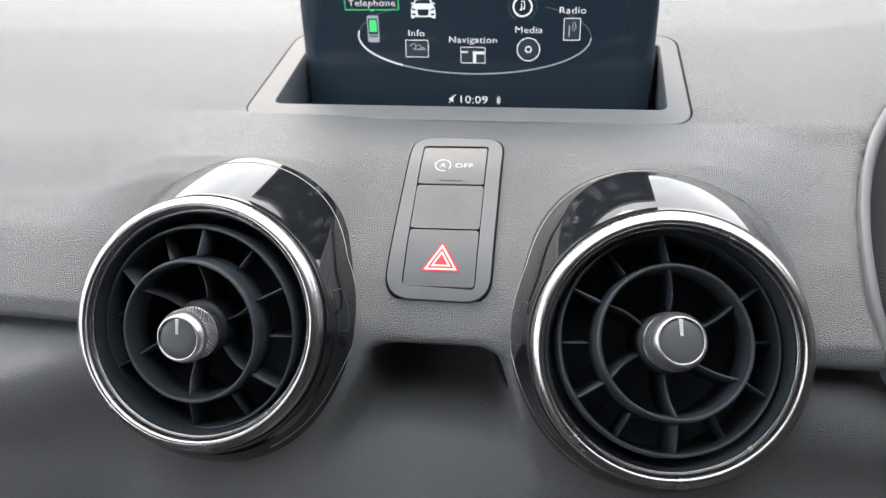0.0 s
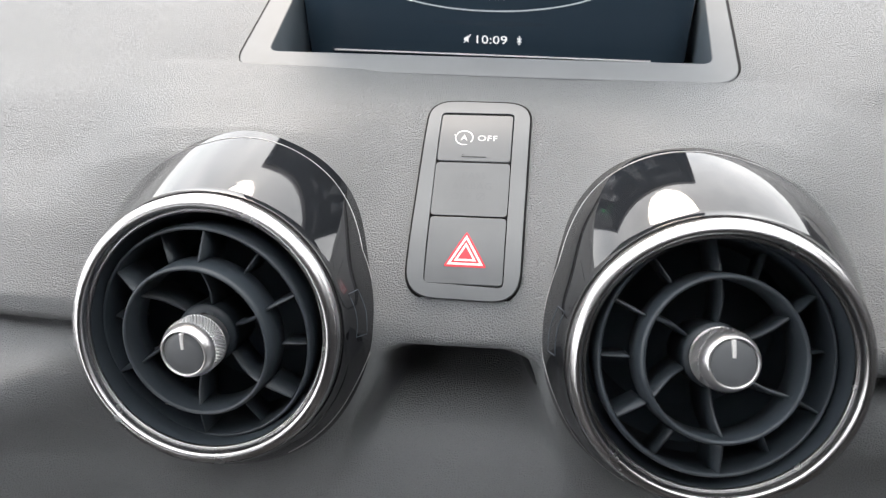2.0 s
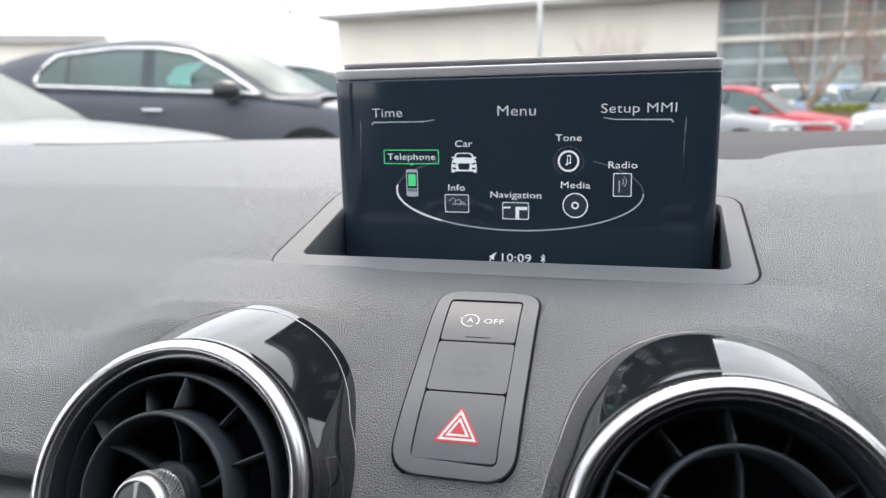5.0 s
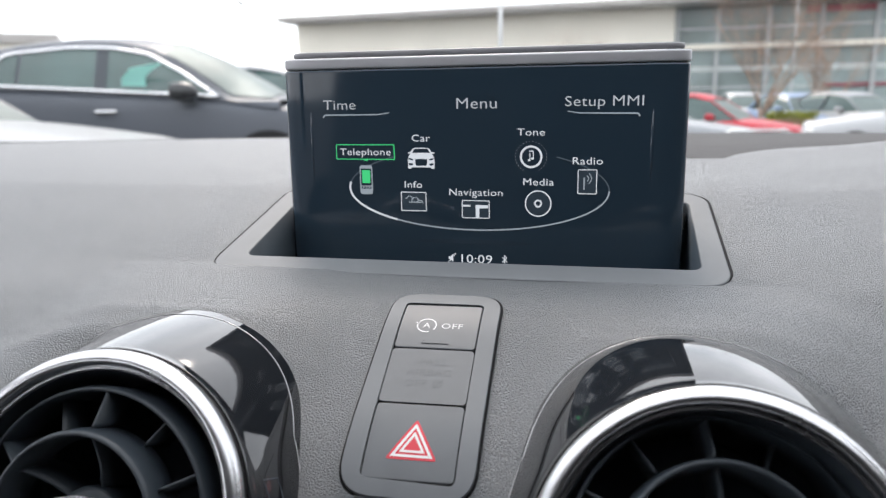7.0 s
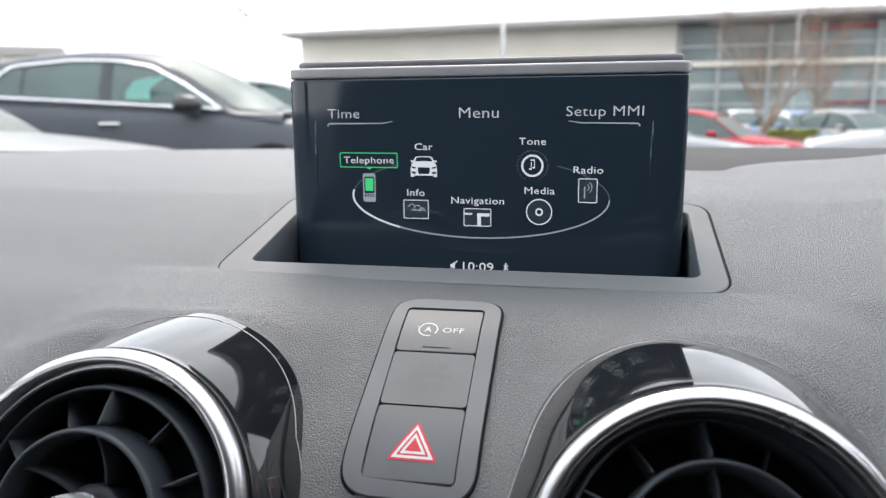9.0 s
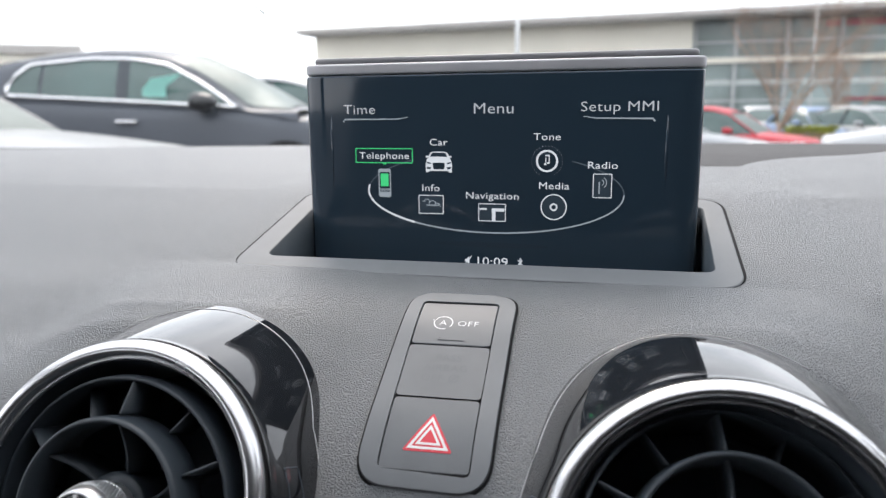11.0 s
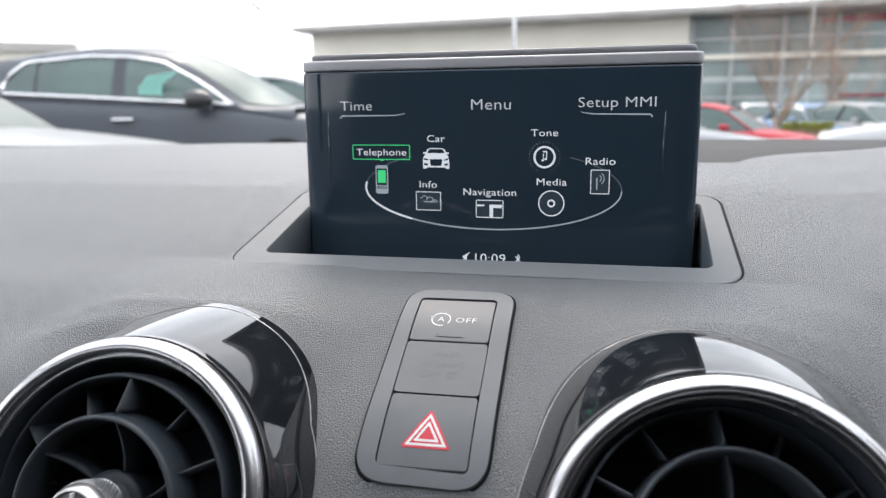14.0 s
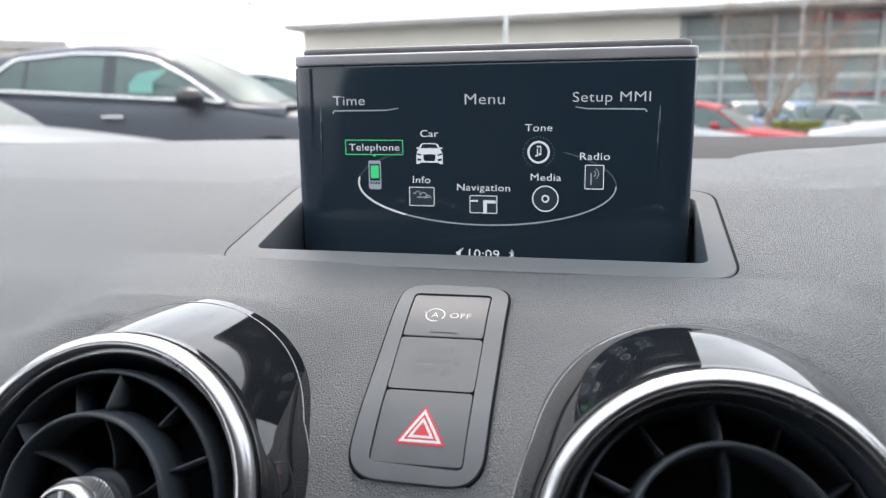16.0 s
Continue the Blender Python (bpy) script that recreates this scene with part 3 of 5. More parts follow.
vent_left = build_vent(*VENTS[0], "round black air vent with chrome ring, turned outwards", -1)
vent_right = build_vent(*VENTS[1], "round black air vent with chrome ring, facing straight out", 1)

# ---- switch panel ----
plate_pose = Matrix.Translation((0, 0.0035, 0.9505)) @ pose(0, 0, 0, 0, 0, 3.7) @ pose(0, 0, 0, math.degrees(math.atan(1 / 1.9)))
switches = thing("switch_panel", "satin grey switch panel with three stacked buttons", "switch panel", plate_pose)
plate_out = rounded_quad([(0.0196, 0.0536), (-0.0172, 0.0542), (-0.0196, -0.0249), (0.0182, -0.0256)], 0.0098, 8)
plate_in = rounded_quad([(0.0138, 0.0476), (-0.0128, 0.0476), (-0.0136, -0.0203), (0.0130, -0.0212)], 0.0022, 8)


def bent(bm):
    """Cuts a flat piece across and bows it with the panel."""
    for v in np.arange(-0.026, 0.058, 0.003):
        bmesh.ops.bisect_plane(bm, geom=[*bm.verts, *bm.edges, *bm.faces], plane_co=(0, v, 0), plane_no=(0, 1, 0))
    for v in bm.verts:
        v.co.z -= plate_bend(v.co.y)
    return bm


edges(part("frame", bent(band(plate_out, plate_in, -0.006, 0.0011)), TRIM, switches), 0.0007, 3)
gap_out = rounded_quad([(0.0203, 0.0551), (-0.0179, 0.0557), (-0.0203, -0.0256), (0.0189, -0.0263)], 0.0103, 8)
part("shadow_gap", bent(prism(gap_out, -0.006, 0.0001)), GAP, switches, "dark gap round the frame")


def button(v0, v1, label):
    def side(v):
        t = (v + 0.0208) / 0.0686
        return -0.0133 + 0.0006 * t, 0.0127 + 0.0008 * t
    (a0, b0), (a1, b1) = side(v0), side(v1)
    o = rounded_quad([(b1, v1 - 0.0003), (a1, v1 - 0.0003), (a0, v0 + 0.0003), (b0, v0 + 0.0003)], 0.0015, 4)
    ob = part("button", bent(prism(o, -0.005, 0.0007)), SWITCH, switches, label)
    return edges(ob, 0.0004, 2)


b_stop = button(0.0253, 0.0473, "black start-stop button with white print")
b_bag = button(0.0036, 0.0253, "blank black button with faint engraved letters")
b_haz = button(-0.0206, 0.0036, "black hazard warning button with red triangle")


def printed(ob):
    """Lays a flat print on the bowed buttons."""
    for v in ob.data.vertices:
        v.co.z -= plate_bend(v.co.y)
    return ob


def round_line(r, a0, a1):
    return [(-0.0038 + r * math.cos(radians(a)), 0.0357 + r * math.sin(radians(a))) for a in range(a0, a1, 10)]


part("stop_symbol", bent(merged(strip(round_line(0.0031, -38, 150), 0.00022, 0.00077), strip(round_line(0.0031, 172, 302), 0.00022, 0.00077),
                                strip([(-0.0075, 0.0371), (-0.0067, 0.0364), (-0.0062, 0.0374)], 0.00018, 0.00078))), WHITE_PRINT, b_stop, smooth=False)
printed(lettering("symbol_letter", "A", 0.0025, (-0.0038, 0.0345), WHITE_PRINT, b_stop, z=0.00078))
printed(lettering("off_print", "OFF", 0.0025, (0.0046, 0.0344), WHITE_PRINT, b_stop, z=0.00078, spacing=1.06, wide=1.12))
part("lamp_bar", bent(prism([(-0.0040, 0.0276), (0.0044, 0.0276), (0.0038, 0.0286), (-0.0034, 0.0286)], 0.0002, 0.00082)), SWITCH, b_stop, smooth=False)
part("lamp_bar_edge", bent(merged(strip([(-0.0036, 0.0286), (-0.0042, 0.0275), (0.0046, 0.0275)], 0.00012, 0.00084))), GAP, b_stop, "fine dark edge of the lamp bar", smooth=False)
for k, word in enumerate(("PASS", "AIRBAG", "OFF")):
    printed(lettering("engraving", word, 0.0026, ((0.0008, 0.0004, -0.0032)[k], 0.0186 - 0.0042 * k), ENGRAVED, b_bag, z=0.00076, spacing=1.12))
part("engraved_icon", merged(strip([(0.0036 + 0.0014 * math.cos(a * 0.5), 0.0114 + 0.0014 * math.sin(a * 0.5)) for a in range(13)], 0.0002, 0.00076), strip([(0.0024, 0.0099), (0.0050, 0.0129)], 0.0002, 0.00076)), ENGRAVED, b_bag, smooth=False)


def triangle(r):
    """A warning triangle of that size, apex up, about the symbol's middle."""
    return [(r * math.sin(radians(a)), r * math.cos(radians(a)) - 0.0105) for a in (0, 240, 120)]


def softened(tri, r, n=4):
    """A triangle with round corners."""
    c, pts = [Vector(p) for p in tri], []
    for k in range(3):
        p, a, b = c[k], c[k - 1], c[(k + 1) % 3]
        u, e = p + (a - p).normalized() * r, p + (b - p).normalized() * r
        for i in range(n + 1):
            t = i / n
            q = u * (1 - t) ** 2 + p * 2 * t * (1 - t) + e * t * t
            pts.append((q.x, q.y))
    return pts


part("hazard_red", bent(prism(softened(triangle(0.0084), 0.0010), 0.0002, 0.00080)), RED_PRINT, b_haz, "red warning triangle", smooth=False)
part("hazard_outline", bent(band(triangle(0.0070), triangle(0.0055), 0.0002, 0.00086)), WHITE_PRINT, b_haz, "white triangle line", smooth=False)
part("hazard_core_line", bent(band(triangle(0.0043), triangle(0.0029), 0.0002, 0.00086)), WHITE_PRINT, b_haz, "white triangle line", smooth=False)

# ---- display ----
bezel_pose = Matrix.Translation((-0.0065, 0.0790, 0.9746)) @ pose(0, 0, 0, 15.35)
bezel = thing("display_surround", "satin grey surround of the display's slot in the dashboard", "trim", bezel_pose)
bz_out = rounded_quad([(0.0968, 0.0800), (-0.1020, 0.0800), (-0.1035, -0.0062), (0.1003, -0.0030)], 0.0120, 8)
bz_in = rounded_quad([(0.0890, 0.0700), (-0.0918, 0.0700), (-0.0910, 0.0062), (0.0900, 0.0090)], 0.0040, 8)
edges(part("frame", band(bz_out, bz_in, -0.004, 0.0006), TRIM, bezel), 0.0008, 3)
bz_gap = rounded_quad([(0.0978, 0.0809), (-0.1029, 0.0809), (-0.1044, -0.0050), (0.1013, -0.0018)], 0.0122, 8)
part("shadow_gap", band(bz_gap, bz_in, -0.006, 0.0001), GAP, bezel, "dark gap round the surround")
well = band(rounded_quad([(0.0905, 0.0715), (-0.0933, 0.0715), (-0.0925, 0.0047), (0.0915, 0.0075)], 0.004, 8), rounded_quad([(0.0889, 0.0699), (-0.0917, 0.0699), (-0.0909, 0.0063), (0.0899, 0.0091)], 0.004, 8), -0.075, 0.0002)
part("slot_wall", well, SLOT, bezel)
part("slot_floor", prism(rounded(-0.0933, 0.0047, 0.0915, 0.0715, 0.003), -0.078, -0.075), SLOT, bezel)
part("back_cover", prism(rounded(-0.089, 0.0640, 0.088, 0.0695, 0.002), -0.010, -0.004), CABIN, bezel, "black flap behind the display")

screen_pose = facing((-0.0088, 0.125, 1.0), (0, -1, 0))
display = thing("display_screen", "raised pop-up car display showing a round menu, black glass", "display", screen_pose)


def cross(w, d0, d1, r, n=10, flank=0.015):
    """A display's outline seen from above: x across, z in depth, with long soft flanks in front."""
    pts = []
    for s in (1, -1):
        rng = range(n + 1) if s > 0 else range(n, -1, -1)
        for k in rng:
            a = radians(90 * k / n)
            pts.append((s * (w - flank + flank * math.cos(a) ** 0.8), d0 - r + r * math.sin(a)))
    pts += [(-w + 0.002, d1), (w - 0.002, d1)]
    return pts


def upright(outline, v0, v1):
    """A prism along the display's own height."""
    bm = prism(outline, v0, v1)
    for v in bm.verts:
        v.co = Vector((v.co.x, v.co.z, v.co.y))
    return bm


edges(part("glass_body", upright(cross(0.0882, 0.0, -0.0150, 0.0060), -0.072, 0.0525), GLASS_BLACK, display, "black glass front with rounded flanks"), 0.0010, 3)
edges(part("top_cap", upright(cross(0.0884, -0.0004, -0.0160, 0.0062), 0.0527, 0.0576), CASE, display, "silver-grey cap"), 0.0011, 3)
edges(part("lid", upright(cross(0.0858, -0.0045, -0.0200, 0.0060), 0.0577, 0.0606), LID, display, "inset dark grey lid"), 0.0012, 3)
part("lower_trim", box(0.146, 0.0006, 0.0010, (-0.0004, -0.0375, 0.0010), pose(0, 0, 0, -40)), CASE, display, "bright strip under the picture", smooth=False)
# ridges added to draw the streaks of light that the curved flanks reflect
for x in (-0.0742, 0.0742):
    part("glint_ridge", wire([(x, -0.004, -0.0008), (x, 0.018, -0.0006), (x, 0.039, -0.0008)], [0.0007, 0.0009, 0.0007], 14), GLASS_BLACK, display, "fine glossy ridge added to draw the flank's light streak")
F = 0.0002


def ui(x, z):
    """Place on the display's face for a world x and height."""
    return x + 0.0088, z - 1.0


picture = part("picture", prism(rounded(-0.0715, -0.0400, 0.0715, 0.0440, 0.001), 0.00003, 0.00006), GLASS_BLACK, display, "dark blue-black menu picture", smooth=False)
for word, x, z, size, al in (("Time", -0.0769, 1.0353, 0.0042, "LEFT"), ("Menu", -0.0071, 1.0352, 0.0046, "CENTER"), ("Setup MMI", 0.0622, 1.0358, 0.0041, "RIGHT")):
    lettering("menu_word", word, size, ui(x, z), UI_TITLE, picture, al, F, 1.04, wide=1.22, bold=-0.006)
for word, x, z in (("Telephone", -0.0577, 1.0152), ("Car", -0.0320, 1.0213), ("Tone", 0.0163, 1.0238), ("Radio", 0.0399, 1.0119), ("Info", -0.0358, 1.0009), ("Media", 0.0195, 1.0028), ("Navigation", -0.0076, 0.9979)):
    lettering("menu_word", word, 0.0030, ui(x, z), UI_WHITE, picture, "CENTER", F, 1.05, wide=1.25)
u0, v0 = ui(-0.0770, 1.0326)
part("underline", merged(strip([(u0, v0 - 0.0008), (u0 + 0.0008, v0 + 0.0003), (u0 + 0.026, v0 + 0.0004), (u0 + 0.031, v0 + 0.0012)], lambda t: 0.00042 - 0.00025 * t, F)), UI_GREY, picture, smooth=False)
u0, v0 = ui(0.0603, 1.0324)
part("underline", merged(strip([(u0, v0 - 0.0008), (u0 - 0.0008, v0 + 0.0003), (u0 - 0.024, v0 + 0.0006), (u0 - 0.029, v0 + 0.0014)], lambda t: 0.00042 - 0.00025 * t, F)), UI_GREY, picture, smooth=False)
# the menu's carousel line, brighter in front
eu, ev = ui(-0.0082, 1.0007)
for name, a0, a1, mat, h in (("carousel_front", 180, 360, UI_GREY, 0.00032), ("carousel_near_edge", 172, 232, UI_WHITE, 0.00042), ("carousel_back", 0, 52, UI_DIM, 0.00024), ("carousel_back", 128, 180, UI_DIM, 0.00024)):
    part(name, strip([(eu + 0.0573 * math.cos(radians(a)), ev + 0.0180 * math.sin(radians(a))) for a in np.linspace(a0, a1, 40)], h, F - (0.00004 if mat is not UI_WHITE else 0)), mat, picture, smooth=False)
part("carousel_gleam", prism([(eu + 0.026 * math.cos(radians(a)), ev - 0.0235 + 0.0012 * math.sin(radians(a))) for a in range(0, 360, 15)], F - 0.00006, F - 0.00005), UI_GLEAM, picture, smooth=False)


def frame2d(x, z, w, h, t, z0=F):
    u, v = ui(x, z)
    return band(rounded(u - w / 2, v - h / 2, u + w / 2, v + h / 2, 0.0005, 3), rounded(u - w / 2 + t, v - h / 2 + t, u + w / 2 - t, v + h / 2 - t, 0.0003, 3), z0 - 0.00002, z0)


def fill2d(x, z, w, h, z0=F, r=0.0002):
    u, v = ui(x, z)
    return prism(rounded(u - w / 2, v - h / 2, u + w / 2, v + h / 2, r, 2), z0 - 0.00002, z0)


def ring2d(x, z, r0, r1, z0=F, a0=0, a1=360):
    u, v = ui(x, z)
    return strip([(u + (r0 + r1) / 2 * math.cos(radians(a)), v + (r0 + r1) / 2 * math.sin(radians(a))) for a in np.linspace(a0, a1, 36)], abs(r1 - r0) / 2, z0)


part("highlight_box", merged(frame2d(-0.0578, 1.0166, 0.0276, 0.0068, 0.0004), fill2d(-0.0575, 1.0130, 0.0016, 0.0007)), UI_GREEN, picture, "green selection box", smooth=False)
part("phone_icon", merged(fill2d(-0.0577, 1.0042, 0.0060, 0.0130, F - 0.00003, 0.0009)), UI_GREY, picture, smooth=False)
part("phone_front", merged(fill2d(-0.0577, 1.0054, 0.0049, 0.0076, F, 0.0004), fill2d(-0.0577, 1.0006, 0.0046, 0.0010, F)), GLASS_BLACK, picture, smooth=False)
part("phone_screen", fill2d(-0.0577, 1.0056, 0.0038, 0.0058, F + 0.00003), UI_GREEN, picture, "green lit handset window", smooth=False)
part("phone_keys", merged(*[fill2d(-0.0577 + 0.0013 * k, 1.0006, 0.0009, 0.0005, F + 0.00003) for k in (-1, 0, 1)]), UI_GREY, picture, smooth=False)
u, v = ui(-0.0319, 1.0140)


def sketch(points, z0=F):
    """A flat shape given in tenths of a millimetre about the icon's middle, mirrored to both halves."""
    half = [(u + x * 0.0001, v + y * 0.0001) for x, y in points]
    other = [(2 * u - x, y) for x, y in half[::-1]]
    return prism(half + other, z0 - 0.00002, z0)


def pair2d(points, z0):
    """The same small shape on either side of the icon's middle."""
    one = [(u + x * 0.0001, v + y * 0.0001) for x, y in points]
    return merged(prism(one, z0 - 0.00002, z0), prism([(2 * u - x, y) for x, y in one[::-1]], z0 - 0.00002, z0))


part("car_icon", merged(sketch([(0, -40), (44, -40), (46, -46), (60, -46), (61, -14), (58, 6), (48, 21), (52, 26), (60, 27), (59, 20), (50, 20), (40, 40), (30, 45), (0, 46)])), UI_WHITE, picture, smooth=False)
part("car_icon_screen", sketch([(0, 24), (40, 23), (33, 38), (26, 41), (0, 42)], F + 0.00002), GLASS_BLACK, picture, smooth=False)
part("car_icon_grille", merged(sketch([(0, -33), (22, -33), (27, -24), (28, -4), (0, -3)], F + 0.00002)), GLASS_BLACK, picture, smooth=False)
part("car_icon_lamps", merged(pair2d([(36, -4), (57, 2), (56, -6), (38, -10)], F + 0.00002), pair2d([(36, -24), (56, -21), (55, -31), (40, -33)], F + 0.00002)), GLASS_BLACK, picture, smooth=False)
for x, z, w, h in ((-0.0357, 0.9948, 0.0118, 0.0086), (-0.0076, 0.9919, 0.0124, 0.0080), (0.0400, 1.0046, 0.0080, 0.0104)):
    part("icon_ground", fill2d(x, z, w, h, F - 0.00004), UI_ICON, picture, smooth=False)
    part("icon_frame", frame2d(x, z, w, h, 0.00036), UI_WHITE, picture, smooth=False)
part("traffic_icon", merged(ring2d(-0.0376, 0.9960, 0.0010, 0.0014, F, 0, 180), ring2d(-0.0350, 0.9950, 0.0014, 0.0018, F, 0, 180), ring2d(-0.0329, 0.9940, 0.0012, 0.0016, F, 0, 180),
                            fill2d(-0.0350, 0.9945, 0.0058, 0.0005), fill2d(-0.0391, 0.9962, 0.0012, 0.0004)), UI_GREY, picture, smooth=False)
part("road_icon", merged(fill2d(-0.0068, 0.9909, 0.0016, 0.0058), fill2d(-0.0049, 0.9931, 0.0056, 0.0014), fill2d(-0.0117, 0.9934, 0.0034, 0.0008)), UI_WHITE, picture, smooth=False)
part("disc_icon", merged(ring2d(0.0196, 0.9950, 0.0052, 0.0057), ring2d(0.0196, 0.9950, 0.0010, 0.0017)), UI_WHITE, picture, smooth=False)
part("disc_ground", ring2d(0.0196, 0.9950, 0.0017, 0.0052, F - 0.00003), UI_ICON, picture, smooth=False)
part("aerial_icon", merged(fill2d(0.0387, 1.0038, 0.0006, 0.0052), ring2d(0.0391, 1.0060, 0.0012, 0.0016, F, -60, 60), ring2d(0.0391, 1.0060, 0.0024, 0.0028, F, -55, 55)), UI_GREY, picture, smooth=False)
part("dial_icon", merged(ring2d(0.0164, 1.0149, 0.0039, 0.0048), fill2d(0.0173, 1.0157, 0.0004, 0.0036), fill2d(0.0159, 1.0149, 0.0004, 0.0032), fill2d(0.0165, 1.0173, 0.0018, 0.0006), fill2d(0.0156, 1.0135, 0.0011, 0.0008), fill2d(0.0170, 1.0141, 0.0011, 0.0008)), UI_WHITE, picture, smooth=False)
dots = [fill2d(0.0164 + 0.0066 * math.cos(radians(a)), 1.0149 + 0.0066 * math.sin(radians(a)) * 0.98, 0.0004, 0.0004) for a in range(-60, 241, 12)]
part("dial_ticks", merged(*dots), UI_GREY, picture, smooth=False)
lettering("clock", "10:09", 0.0038, ui(-0.0078, 0.9678), UI_WHITE, picture, "CENTER", F, 1.04, wide=1.24)
u, v = ui(0.0052, 0.9697)
part("link_symbol", merged(strip([(u - 0.0010, v + 0.0011), (u + 0.0010, v - 0.0009), (u, v - 0.0021), (u, v + 0.0021), (u + 0.0010, v + 0.0009), (u - 0.0010, v - 0.0011)], 0.0002, F)), UI_WHITE, picture, smooth=False)
u, v = ui(-0.0188, 0.9697)
part("mute_symbol", merged(prism([(u - 0.0012, v - 0.0006), (u - 0.0004, v - 0.0006), (u + 0.0008, v - 0.0018), (u + 0.0008, v + 0.0018), (u - 0.0004, v + 0.0006), (u - 0.0012, v + 0.0006)], F - 0.00002, F), strip([(u - 0.0014, v - 0.0020), (u + 0.0020, v + 0.0022)], 0.0002, F + 0.00001)), UI_WHITE, picture, smooth=False)

# ---- instrument surround ----


def skin_z(x, y):
    """Height of the dashboard's top on the driver's side."""
    t = sorted(TOP)
    z = np.interp(y - SKEW * min(0.3, x) * (1 - ease(0.055, 0.082, y)), [p[0] for p in t], [p[1] for p in t])
    return z + 0.035 * ease(0.10, 0.42, x) * ease(0.0, 0.16, y) * (1 - ease(0.30, 0.40, y))


binnacle = thing("instrument_surround", "dark finely ribbed panel in a grey rim beside the vent", "instrument surround", Matrix.Translation((0.2610, 0.002, 0.955)))
bm = bmesh.new()
rows = []
for a in np.linspace(0, 360, 145):
    c, q = math.cos(radians(a)), math.sin(radians(a))
    line = []
    for scale, up in ((1.000, -0.006), (1.000, 0.0018), (0.992, 0.0030), (0.972, 0.0022), (0.964, -0.0010), (0.960, -0.008)):
        x, y = 0.115 * scale * c, max(-0.028, (0.140 if q > 0 else 0.080) * scale * q)
        line.append(bm.verts.new((x, y, skin_z(0.2610 + x, 0.002 + y) - 0.955 + up)))
    rows.append(line)
for a, b in zip(rows, rows[1:]):
    for k in range(5):
        bm.faces.new((a[k], b[k], b[k + 1], a[k + 1]))
part("rim", bm, TRIM, binnacle, "smooth grey rim")
bm = bmesh.new()
xs = np.linspace(-0.112, 0.03, 60)
cols = []
for k, w in enumerate(np.arange(-0.05, 0.17, 0.0007)):
    line = []
    for x in xs:
        y = w - 0.22 * (x + 0.11)
        ok = in_surround(0.2610 + x, 0.002 + y, 0.985) and -0.0275 < y
        line.append(bm.verts.new((x, y, skin_z(0.2610 + x, 0.002 + y) - 0.955 - 0.0026 + (0.0006 if k % 2 else 0.0))) if ok else None)
    cols.append(line)
for a, b in zip(cols, cols[1:]):
    for i in range(len(xs) - 1):
        q = (a[i], a[i + 1], b[i + 1], b[i])
        if all(q):
            bm.faces.new(q)
part("ribbed_face", bm, DARK_TRIM, binnacle, "dark ribbed face", smooth=False)

# ---- lower console unit ----
lower = thing("lower_console_panel", "dark rounded panel let into the dashboard below the vent", "panel", Matrix.Translation((-0.031, -0.071, 0.8225)) @ pose(0, 0, 0, 80, 0, 3.7))
edges(part("panel", prism(rounded(-0.085, -0.10, 0.115, 0.040, 0.012), -0.01, 0.004), SWITCH, lower), 0.002, 3)
edges(part("panel_rim", band(rounded(-0.087, -0.102, 0.117, 0.042, 0.013), rounded(-0.084, -0.099, 0.114, 0.039, 0.011), -0.01, 0.005), PIANO, lower), 0.0008, 2)

# ---- cabin shell ----


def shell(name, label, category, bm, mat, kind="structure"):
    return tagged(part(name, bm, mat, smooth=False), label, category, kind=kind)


ceiling = shell("ceiling", "pale grey cloth roof lining", "ceiling", box(1.36, 1.72, 0.03, (0, -1.16, 1.400)), LINING)
glass = part("windscreen", box(1.60, 1.03, 0.005, (0, 0.165, 1.185), pose(0, 0, 0, -24.0)), WINDSCREEN, smooth=False)
glass.visible_shadow = False
tagged(glass, "clear sloping windscreen above the dashboard", "windscreen", kind="structure")
for x, y, r in ((-0.2240, 0.3262, 0.0015), (-0.2252, 0.3205, 0.0012), (-0.4400, 0.3280, 0.0010)):
    speck = bmesh.new()
    bmesh.ops.create_icosphere(speck, subdivisions=2, radius=1)
    part("dirt_speck", moved(speck, Matrix.Translation((x, y, 1.185 - (y - 0.165) * math.tan(radians(24.0)) - 0.004)) @ pose(0, 0, 0, -24, 0, -12) @ Matrix.Diagonal((r * 0.8, r * 2.6, 0.0005, 1))), DASH, glass, "small grey dirt speck")
for s in (-1, 1):
    pil = [(s * 0.84, 0.42, 0.94), (s * 0.76, 0.16, 1.12), (s * 0.69, -0.12, 1.29), (s * 0.64, -0.36, 1.40)]
    tagged(part("windscreen_pillar", wire(pil, 0.045, 10), LINING), "grey cloth-covered windscreen pillar", "pillar", kind="structure")
    shell("wall_door", "black door trim below the side window", "door trim", box(0.05, 2.4, 1.0, (s * 0.80, -0.8, 0.45 if s > 0 else 0.32)), CABIN)
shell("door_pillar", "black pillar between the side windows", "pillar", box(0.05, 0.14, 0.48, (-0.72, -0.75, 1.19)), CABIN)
# added unseen panel: blocks window light as the driver's body would
shell("side_blocker", "unseen black panel added to block the driver's window", "side trim", box(0.05, 1.34, 0.48, (0.72, -0.50, 1.19)), CABIN)
# added where a rear side window would be, to keep its light out
shell("quarter_blocker", "unseen black panel added over the rear side window", "rear trim", box(0.05, 1.0, 0.50, (0.72, -1.50, 1.17)), CABIN)
shell("rear_pillar", "black trimmed rear pillar", "pillar", box(0.05, 0.30, 0.60, (-0.72, -1.87, 1.12)), CABIN)
